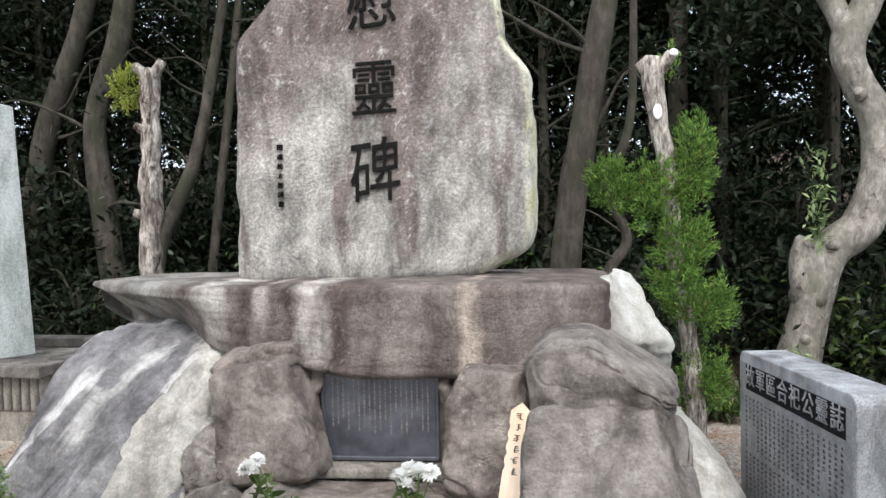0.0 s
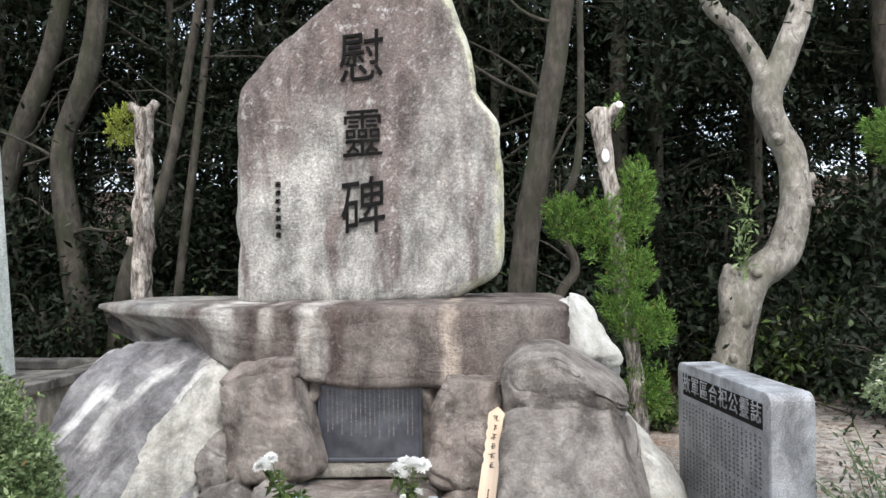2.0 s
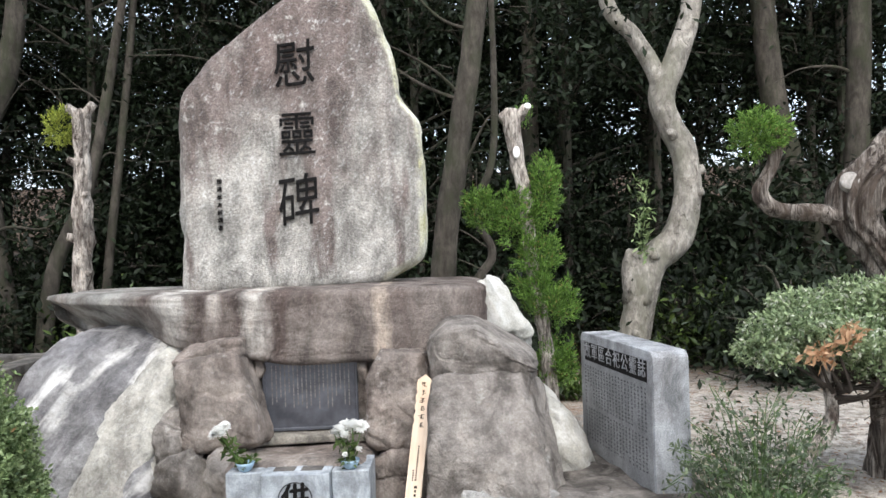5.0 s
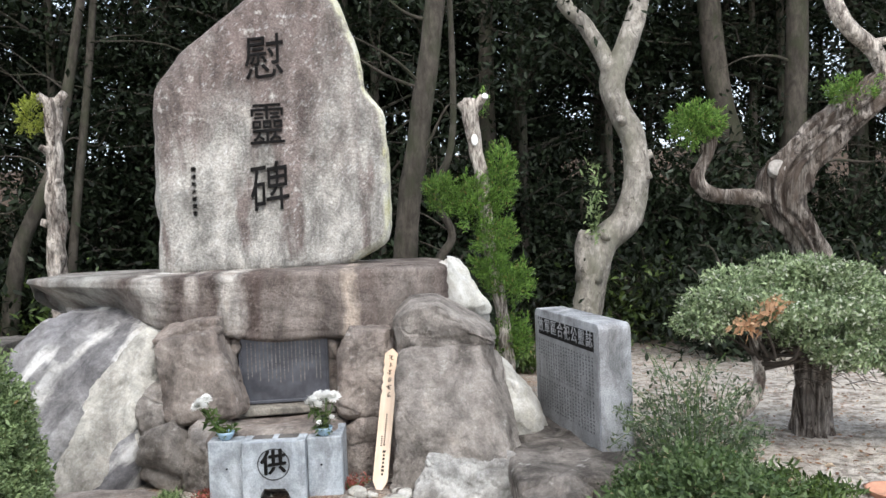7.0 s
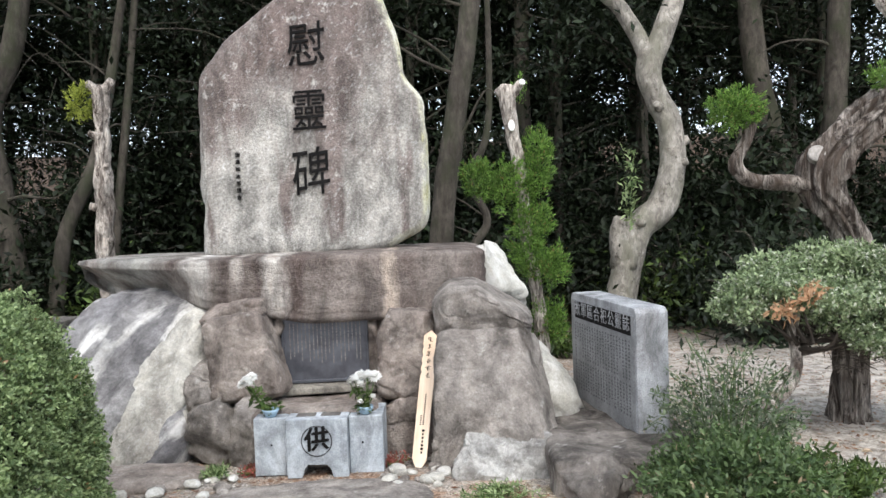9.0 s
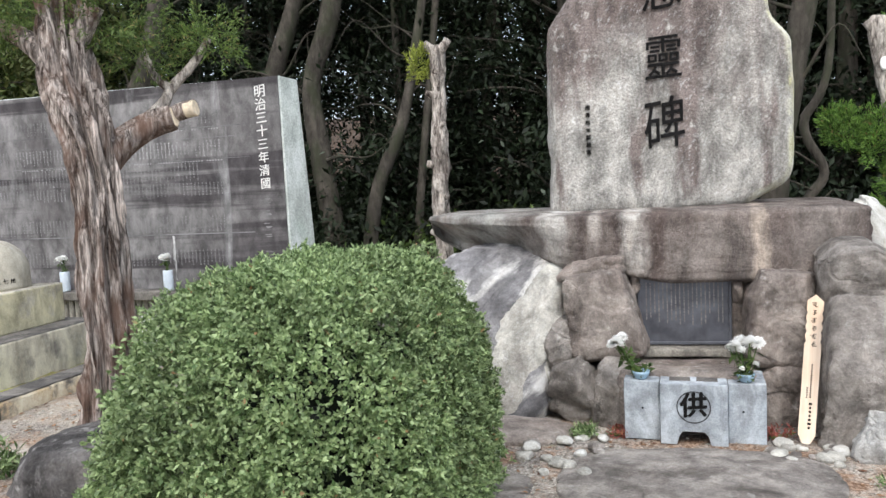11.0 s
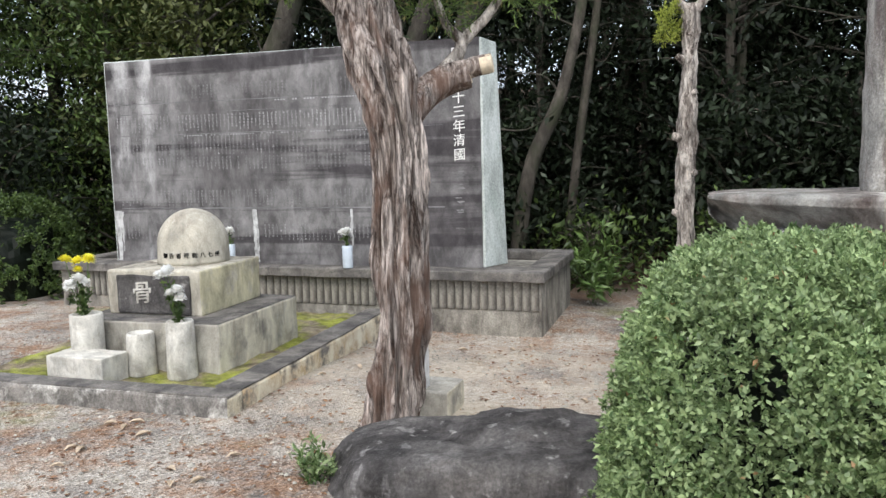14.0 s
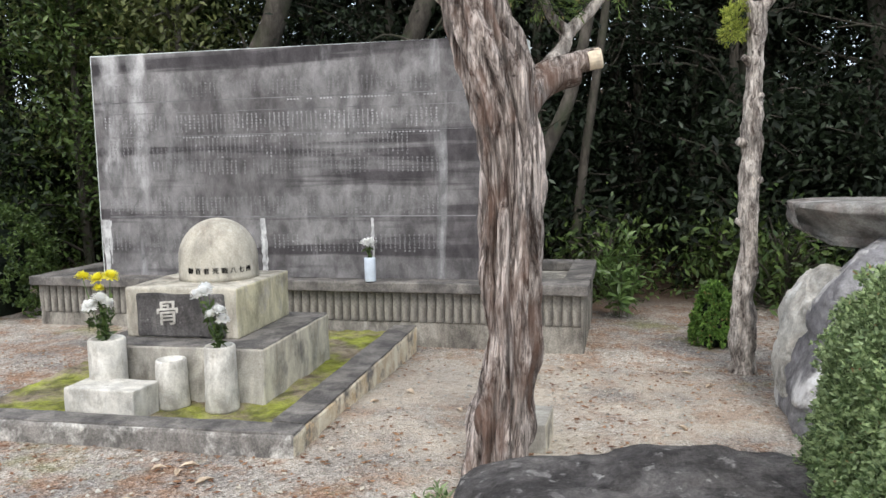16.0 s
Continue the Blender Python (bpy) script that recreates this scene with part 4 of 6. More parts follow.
W = M_PETAL
cup((-0.262, 0.06, 0.315), "small blue ceramic cup with drooping white chrysanthemums", 1,
    [(-0.12, -0.03, 0.185, 0.026, W), (-0.095, 0.0, 0.20, 0.024, W), (-0.14, 0.0, 0.165, 0.024, W), (-0.1, -0.04, 0.17, 0.022, W), (-0.05, 0.03, 0.06, 0.01, M_STEM), (0.05, 0.03, 0.05, 0.012, M_STEM)], 90)
cup((0.255, 0.06, 0.315), "small blue ceramic cup with a cluster of white chrysanthemums", 2,
    [(-0.05, -0.02, 0.17, 0.028, W), (-0.02, 0.02, 0.185, 0.028, W), (0.02, -0.01, 0.185, 0.03, W), (0.06, 0.01, 0.18, 0.027, W), (-0.025, -0.03, 0.145, 0.026, W), (-0.075, 0.0, 0.155, 0.02, W), (0.045, -0.03, 0.08, 0.017, W), (-0.02, -0.04, 0.06, 0.012, W)], 80)


# ---- wooden prayer post ----
def build_post():
    t = thing("wooden_prayer_post", (0.535, 0.08, 0.0), "fresh pale cedar prayer post with brush writing leaning on a boulder", "prayer post")
    up = (Vector((0.625, 0.37, 0.70)) - Vector((0.535, 0.08, 0.0))).normalized()
    across = Vector((1, -0.12, 0))
    across = (across - up * across.dot(up)).normalized()
    t.matrix_basis = Matrix.Translation((0.535, 0.08, 0.0)) @ Matrix((across, up.cross(across), up)).transposed().to_4x4()
    h, w = 0.775, 0.040
    left = [(-w * 0.45, 0.0), (-w, 0.045), (-w, 0.50)]
    z = 0.50
    for i in range(4):
        left += [(-w, z + 0.008), (-w + 0.006, z + 0.022), (-w + 0.006, z + 0.03), (-w, z + 0.042)]
        z += 0.05
    left += [(-w, h - 0.035), (0, h)]
    line = left + [(-x, q) for x, q in reversed(left[:-1])]
    bm = bmesh.new()
    f = bm.faces.new([bm.verts.new((x, -0.011, q)) for x, q in line])
    r = bmesh.ops.extrude_face_region(bm, geom=[f])
    for v in r["geom"]:
        if isinstance(v, bmesh.types.BMVert):
            v.co.y = 0.011
    bmesh.ops.recalc_face_normals(bm, faces=bm.faces[:])
    part("board", bm, M_WOOD, t)
    rng = random.Random(8)
    rows = []
    for k in range(6):
        q = 0.73 - k * 0.042
        for j in range(4):
            rows.append((rng.uniform(-0.008, 0.008), q - j * 0.007, rng.uniform(0.008, 0.024), 0.003, -0.0125))
        rows.append((rng.uniform(-0.004, 0.004), q - 0.012, 0.0035, 0.024, -0.0125))
    for k in range(16):
        rows.append((0.004, 0.40 - k * 0.011, rng.uniform(0.006, 0.010), 0.007, -0.0125))
    for k in range(5):
        rows.append((-0.012, 0.28 - k * 0.012, 0.008, 0.007, -0.0125))
    for k in range(7):
        rows.append((0.008, 0.20 - k * 0.02, rng.uniform(0.008, 0.016), 0.012, -0.0125))
    bars("brush_writing", rows, M_INK, t)


build_post()


# ---- grey granite tablet ----
def build_tablet():
    a, b = Vector((1.715, -0.05, 0)), Vector((1.525, 0.9, 0))
    turn = math.degrees(math.atan2(a.y - b.y, a.x - b.x))
    t = thing("inscribed_tablet", (b.x, b.y, 0.17), "grey speckled granite tablet with carved inscription on a rock plinth", "stone tablet", rz=turn)
    L, H, T = (a - b).length, 0.685, 0.185
    bm = box_bm(0, L, 0, T, 0, H, 0.0)
    ends = [e for e in bm.edges if all(v.co.z > H - 0.01 for v in e.verts) and abs(e.verts[0].co.x - e.verts[1].co.x) < 0.01]
    bmesh.ops.bevel(bm, geom=ends, offset=0.045, segments=5, affect="EDGES", profile=0.5)
    bmesh.ops.bevel(bm, geom=[e for e in bm.edges if e.calc_face_angle(0) > 0.5], offset=0.006, segments=2, affect="EDGES", profile=0.5)
    part("slab", bm, M_TABLET, t)
    face = part("honed_face", box_bm(0.02, L - 0.02, -0.003, 0.003, 0.012, H - 0.045, 0.001, 1), M_TABFACE, t)
    panel = part("title_panel", box_bm(0.085, L - 0.06, -0.006, 0.0, H - 0.155, H - 0.05, 0.001, 1), M_INK, t, "blackened title panel")
    for i, ch in enumerate("故軍區合祀公靈誌"):
        lettering("title_character", ch, 0.094, M_TABLET, panel, (0.135 + i * 0.1035, -0.006, H - 0.1), depth=0.003)
    rng = random.Random(2)
    rows = []
    for band, n in ((H - 0.19, 11), (H - 0.43, 9)):
        for i in range(21):
            for j in range(n if rng.random() > 0.25 else rng.randint(3, n)):
                x, z = 0.085 + i * 0.040, band - j * 0.0205
                for _ in range(3):
                    rows.append((x + rng.uniform(-0.003, 0.003), z + rng.uniform(-0.006, 0.006), rng.uniform(0.010, 0.022), 0.0032, -0.0045))
                rows.append((x + rng.uniform(-0.006, 0.006), z, 0.0036, 0.014, -0.0045))
    bars("carved_writing", rows, M_GREYTXT, face)


build_tablet()


# ---- inscribed wall ----
WALL_AT, WALL_TURN = (-7.47, 2.30, 0.46), 2.3


def build_wall():
    t = thing("inscribed_wall", WALL_AT, "broad blackened memorial wall with rows of faded white writing", "memorial wall", rz=WALL_TURN)
    L, H = 3.865, 1.985
    bm = bmesh.new()
    lo = [bm.verts.new((x, y, 0)) for x, y in ((0, 0), (L + 0.01, 0), (L + 0.14, 0.30), (-0.1, 0.30))]
    hi = [bm.verts.new((x, y, H + z)) for x, y, z in ((0, 0, 0), (L, 0, -0.01), (L + 0.085, 0.20, -0.035), (-0.06, 0.20, -0.02))]
    for i in range(4):
        bm.faces.new((lo[i], lo[(i + 1) % 4], hi[(i + 1) % 4], hi[i]))
    bm.faces.new(hi)
    bm.faces.new(lo[::-1])
    bmesh.ops.bevel(bm, geom=bm.edges[:], offset=0.008, segments=2, affect="EDGES", profile=0.5)
    part("body", bm, M_WALLSIDE, t, "limewashed concrete body")
    face = part("dark_face", worn_box(0.02, L - 0.015, -0.012, 0.004, 0.0, H - 0.012, 0.1, 0.0015, 3, 0.003), M_WALL, t, "blackened inscribed face")
    for i, ch in enumerate("明治三十三年清國"):
        lettering("painted_character", ch, 0.124 - 0.002 * i, M_CHALK, face, (L - 0.205, -0.013, H - 0.145 - i * 0.1225), depth=0.002, heavy=0.0008, slant=0.09)
    rng = random.Random(6)
    rows, soft = [], []
    for i in range(5):
        for j in range(4):
            soft.append((L - 0.205 + rng.uniform(-0.02, 0.02), H - 1.16 - i * 0.115 + rng.uniform(-0.03, 0.03), rng.uniform(0.02, 0.07), 0.008, -0.0135))
    # names in columns: (top, characters, share written, share still white)
    bands = ((1.70, 5, 0.75, 0.12), (1.42, 6, 0.97, 0.62), (1.215, 7, 0.6, 0.25), (1.02, 5, 0.7, 0.12), (0.70, 6, 0.9, 0.15), (0.37, 6, 0.62, 0.22))
    for row, (top, n, share, white) in enumerate(bands):
        for i in range(74):
            x = 0.13 + i * 0.042
            if x > 3.28 or noise.noise(Vector((x * 1.7, row * 5.3, 2.0))) * 0.8 + 0.5 + rng.uniform(-0.12, 0.12) > share + 0.28:
                continue
            worn = noise.noise(Vector((x * 2.6, row * 3.1, 7.0))) * 0.7 + 0.5
            for j in range(n - (rng.random() < 0.3)):
                cx, cz = x + rng.uniform(-0.002, 0.002), top - j * 0.026
                into = rows if rng.random() * 0.5 + worn * 0.5 < white else soft
                for k in range(2):
                    into.append((cx, cz + 0.006 - 0.011 * k + rng.uniform(-0.003, 0.003), rng.uniform(0.010, 0.021), 0.0042, -0.0135))
                into.append((cx + rng.uniform(-0.006, 0.006), cz, 0.0042, 0.019, -0.0137))
    for z, x0 in ((1.535, 1.9), (1.235, 0.9)):
        for i in range(int((3.25 - x0) / 0.03)):
            if rng.random() < 0.8:
                rows.append((x0 + i * 0.03, z, 0.017, 0.012, -0.0135))
    bars("faded_writing", rows, M_FADED, face)
    bars("faded_writing", soft, M_WASH, face)
    lines = [(L * 0.47, z, L * 0.88, h, -0.0132) for z, h in ((1.555, 0.007), (1.455, 0.005), (1.25, 0.005), (0.535, 0.010))]
    bars("dividing_lines", lines, M_LINE, face)
    for x, w, h, z in ((1.62, 0.055, 0.50, 0.27), (2.62, 0.03, 0.44, 0.30), (0.06, 0.085, 0.5, 0.26), (1.645, 0.025, 0.34, 0.19), (0.105, 0.03, 0.4, 0.30)):
        # a run narrows and frays towards its foot
        pts = [(x + sgn * w * 0.5 * (1.0 - 0.55 * k / 12) + rng.uniform(-0.008, 0.008), -0.0134 - 0.0001 * (w < 0.04), z + h / 2 - h * k / 12) for sgn in (-1, 1) for k in range(13)]
        solid("lime_run", pts, [(k, k + 1, k + 14, k + 13) for k in range(12)], M_RUN, face)


build_wall()


def build_wall_base():
    t = thing("wall_base", (-8.1, 2.15, -0.1), "ribbed weathered concrete base with a dark coping", "plinth", rz=1.4)
    part("body", worn_box(0, 5.03, 0.03, 1.55, -0.1, 0.47, 0.12, 0.006, 4), M_RIB, t)
    i = 0
    rib = None
    x = 0.06
    while x < 4.98:
        if rib is None:
            rib = part("rib", box_bm(0, 0.0655, 0.018, 0.05, 0.22, 0.468, 0.005, 1), M_RIB, t)
            rib.location.x = x
        else:
            o = new("rib", rib.data)
            o.parent = t
            o.location.x = x
        x += 0.074
    part("front_coping", worn_box(-0.04, 5.07, -0.045, 0.30, 0.472, 0.56, 0.09, 0.006, 7), M_CONC_DK, t)
    part("side_coping", worn_box(4.85, 5.07, 0.302, 1.6, 0.472, 0.56, 0.09, 0.006, 8), M_CONC_DK, t)
    part("back_coping", worn_box(-0.04, 4.848, 1.4, 1.6, 0.472, 0.56, 0.09, 0.006, 8), M_CONC_DK, t)
    part("side_coping", worn_box(-0.04, 0.18, 0.302, 1.398, 0.472, 0.56, 0.09, 0.006, 8), M_CONC_DK, t)


build_wall_base()


# ---- domed ossuary in its kerbed plot ----
def build_ossuary():
    k = thing("kerbed_plot", (-4.26, -0.46, 0), "low concrete kerb round a mossy grave plot", "kerb", rz=3.0)
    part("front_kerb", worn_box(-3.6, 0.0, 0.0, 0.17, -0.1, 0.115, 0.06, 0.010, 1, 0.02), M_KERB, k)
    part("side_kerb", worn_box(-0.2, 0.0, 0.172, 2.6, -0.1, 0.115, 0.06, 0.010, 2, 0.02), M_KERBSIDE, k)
    part("kerb_crust", worn_box(-0.195, -0.004, 0.18, 2.59, 0.108, 0.122, 0.06, 0.006, 2, 0.005), M_CONC_DK, k, "dark lichen crust on the kerb's top")
    part("kerb_crust", worn_box(-3.59, -0.004, 0.012, 0.166, 0.108, 0.122, 0.06, 0.006, 4, 0.005), M_CONC_DK, k, "dark lichen crust on the kerb's top")
    bm = bmesh.new()
    bmesh.ops.create_grid(bm, x_segments=60, y_segments=44, size=0.5, matrix=Matrix.Translation((-1.15, 1.4, 0.06)) @ Matrix.Diagonal((2.0, 2.48, 1, 1)))
    for v in bm.verts:
        v.co.z += 0.02 * tri_noise(v.co * 3) + 0.012 * tri_noise(v.co * 14)
    part("moss", bm, M_MOSS, k, "yellow-green moss bed", True)
    t = thing("domed_ossuary", (-4.72, 0.13, 0.05), "weathered stone ossuary with a hemispherical dome", "ossuary", rz=3.0)
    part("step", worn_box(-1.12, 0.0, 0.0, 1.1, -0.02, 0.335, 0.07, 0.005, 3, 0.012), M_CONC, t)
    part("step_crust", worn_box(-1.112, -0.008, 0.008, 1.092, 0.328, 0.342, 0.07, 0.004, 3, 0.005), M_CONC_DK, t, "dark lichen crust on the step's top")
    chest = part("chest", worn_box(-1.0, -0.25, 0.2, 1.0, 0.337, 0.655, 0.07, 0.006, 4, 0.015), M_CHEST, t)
    panel = part("front_panel", worn_box(-0.915, -0.325, 0.183, 0.205, 0.348, 0.618, 0.04, 0.007, 21, 0.014), M_BLACKROCK, chest, "dark recessed front panel")
    lettering("carved_character", "骨", 0.165, M_VASE, chest, (-0.70, 0.18, 0.49), depth=0.003, heavy=0.0015, slant=0.08)
    r = 0.255
    prof = [(r * 1.01, 0.655), (r * 1.01, 0.68), (r * 0.995, 0.76)] + [(r * math.cos(a), 0.785 + 0.265 * math.sin(a)) for a in np.linspace(0.05, 1.54, 16)]
    dome = lathe(prof, 48)
    bmesh.ops.translate(dome, verts=dome.verts[:], vec=(-0.59, 0.65, 0))
    dome = part("dome", dome, M_DOME, t, "", True)
    for i, ch in enumerate("御百者死戰八七州"):
        a = radians(-105 + i * 12.5)
        lettering("dome_character", ch, 0.042, M_INK, dome, (-0.59 + (r + 0.001) * math.cos(a), 0.65 + (r + 0.001) * math.sin(a), 0.725), (90, 0, math.degrees(a) + 90), depth=0.004)


build_ossuary()


def stone_vase(loc, r, h, label, taper=0.92, group="stone flower vases before the ossuary"):
    t = thing("stone_vase", loc, label, "flower vase", group)
    part("body", lathe([(r, 0), (r * 1.02, 0.02), (r * (1 + taper) / 2, h * 0.5), (r * taper if taper < 1 else r, h - 0.01), (r * 0.93 * min(1, taper), h), (r * 0.75, h), (r * 0.7, h - 0.08), (r * 0.1, h - 0.1)], 28), M_VASE, t, "", True)
    return t


stone_vase((-5.25, 0.02, 0.05), 0.095, 0.285, "short empty concrete flower vase")
v = stone_vase((-4.93, 0.02, 0.05), 0.095, 0.38, "tall concrete flower vase with white chrysanthemums")
bouquet(v, (0, 0, 0.36), [(-0.05, -0.05, 0.32, 0.05, W), (-0.1, -0.03, 0.30, 0.05, W), (-0.07, 0.0, 0.335, 0.045, W), (0.04, -0.06, 0.22, 0.045, W), (0.0, -0.07, 0.20, 0.04, W), (0.06, -0.05, 0.17, 0.03, W)], 0.3, 21, leaf=120)
b = tagged(part("stone_block", worn_box(-5.72, -5.27, -0.31, -0.08, 0.05, 0.235, 0.05, 0.004, 11, 0.01), M_VASE), "pale hollow concrete block at the plot's edge", "block")
v = stone_vase((-5.62, -0.05, 0.05), 0.105, 0.41, "tapered concrete vase with yellow and white chrysanthemums", 1.0)
bouquet(v, (0, 0, 0.39), [(-0.12, -0.02, 0.37, 0.045, M_YELLOW), (-0.01, -0.02, 0.36, 0.05, M_YELLOW), (0.05, 0.0, 0.37, 0.05, M_YELLOW), (0.0, -0.04, 0.31, 0.035, M_YELLOW),
                          (0.02, -0.07, 0.25, 0.05, W), (-0.03, -0.08, 0.21, 0.05, W), (0.05, -0.05, 0.23, 0.045, W), (-0.06, -0.07, 0.18, 0.04, W)], 0.3, 31, leaf=140)


def bottle_vase(loc, seed):
    t = thing("white_flower_vase", loc, "slim pale blue-white vase with one white chrysanthemum on the coping", "flower vase", "vases along the wall")
    part("body", lathe([(0.045, 0), (0.047, 0.01), (0.047, 0.19), (0.043, 0.2), (0.036, 0.2), (0.034, 0.1), (0.005, 0.09)], 24), plain_vase, t, "", True)
    bouquet(t, (0, 0, 0.18), [(-0.03, -0.02, 0.13, 0.05, W), (0.01, -0.01, 0.145, 0.045, W), (-0.02, 0.03, 0.12, 0.04, W)], 0.2, seed, leaf=30)


plain_vase = plain("pale_blue_white_porcelain", (0.52, 0.58, 0.64), 0.35, 0, 0.1)
bottle_vase((-4.82, 2.22, 0.463), 41)
bottle_vase((-6.04, 2.2, 0.463), 42)
tagged(part("small_block", worn_box(-3.33, -3.06, -0.15, 0.15, -0.08, 0.15, 0.05, 0.004, 12, 0.01), M_CONC), "small square concrete block behind the juniper", "block")
tagged(part("white_marker_post", worn_box(-3.275, -3.205, -0.10, -0.03, -0.1, 0.66, 0.06, 0.002, 13, 0.006), M_CHALK), "thin white painted marker post", "post")


# ---- trees and shrubs ----
def juniper_front():
    t = thing("juniper_tree", (-3.22, -0.5, -0.02), "old pruned juniper with twisted shredded brown bark", "tree")
    bm = bmesh.new()
    tube(bm, [(-0.01, 0, -0.15, 0.145), (0, 0, 0.12, 0.126), (0.012, 0, 0.3, 0.128), (0.03, 0, 0.45, 0.103), (0.04, 0, 0.65, 0.103), (0.04, 0, 0.95, 0.110), (0.057, 0, 1.28, 0.106), (0.053, 0, 1.5, 0.115), (0.02, 0, 1.7, 0.118), (-0.045, 0.01, 1.93, 0.122), (-0.11, 0.02, 2.15, 0.117), (-0.2, 0.1, 2.9, 0.072)],
         26, 130, 0.36, 6, 0.44, 9, 3.4, 3)
    part("trunk", bm, M_JUNIPER, t, "", True)
    bm = bmesh.new()
    tube(bm, [(0.03, 0.05, 1.6, 0.10), (0.1, 0.22, 1.75, 0.085), (0.18, 0.35, 1.84, 0.075), (0.30, 0.40, 1.88, 0.07)], 8, 24, 0.1, 9, 0.12, 7, 1, 5)
    tube(bm, [(0.15, 0.42, 1.85, 0.05), (0.3, 0.46, 1.91, 0.05), (0.41, 0.47, 1.93, 0.048)], 5, 16, 0.1, 9, 0.1, 6, 0, 6)
    part("branch", bm, M_JUNIPER, t, "", True)
    for c, r, tilt in (((0.30, 0.40, 1.88), 0.062, (10, 72, 20)), ((0.41, 0.47, 1.93), 0.05, (0, 80, 10))):
        d = part("sawn_end", lathe([(r * 0.96, -0.06), (r, -0.004), (r * 0.9, 0.004)], 20), M_CUT, t, "pale sawn branch end")
        d.matrix_basis = pose(*c, *tilt)
    bm = bmesh.new()
    tube(bm, [(0.16, 0.36, 1.86, 0.05), (0.24, 0.42, 1.98, 0.036), (0.26, 0.45, 2.05, 0.03), (0.38, 0.5, 2.18, 0.026), (0.5, 0.55, 2.36, 0.02)], 6, 14, 0.2, 20, 0, seed=4)
    tube(bm, [(0.26, 0.45, 2.05, 0.03), (0.18, 0.42, 2.14, 0.024), (0.12, 0.4, 2.3, 0.016)], 5, 10, 0.2, 20, 0, seed=6)
    part("branch", bm, M_STUMP, t, "", True)
    bm = bmesh.new()
    tube(bm, [(-0.08, 0.03, 1.98, 0.09), (-0.1, 0.05, 2.2, 0.07), (0.06, 0.1, 2.5, 0.05)], 6, 20, 0.12, 9, 0.1, 6, 1, 9)
    tube(bm, [(-0.12, 0.03, 2.12, 0.08), (-0.42, 0.05, 2.36, 0.06), (-0.75, 0.1, 2.5, 0.04)], 6, 20, 0.12, 9, 0.1, 6, 1, 8)
    part("branch", bm, M_JUNIPER, t, "", True)
    rng = np.random.default_rng(5)
    Ps, Ns = [], []
    for c, r, n in (((0.5, 0.55, 2.34), (0.2, 0.16, 0.13), 900), ((0.12, 0.42, 2.26), (0.2, 0.16, 0.14), 900), ((-0.02, 0.2, 2.5), (0.4, 0.3, 0.22), 1700),
                    ((-0.55, 0.1, 2.5), (0.38, 0.3, 0.16), 1500), ((-0.85, 0.1, 2.52), (0.3, 0.3, 0.16), 1000), ((-0.35, -0.1, 2.55), (0.3, 0.3, 0.2), 1500)):
        p, d = spray_points(rng, n * 2, c, r, 30, 0.10, 0.4)
        Ps.append(p)
        Ns.append(d)
    leaves("foliage", np.concatenate(Ps), np.concatenate(Ns), 0.034, M_JUNLEAF, t, rng, aspect=0.24, lift=1.0, spread=0.6)


juniper_front()


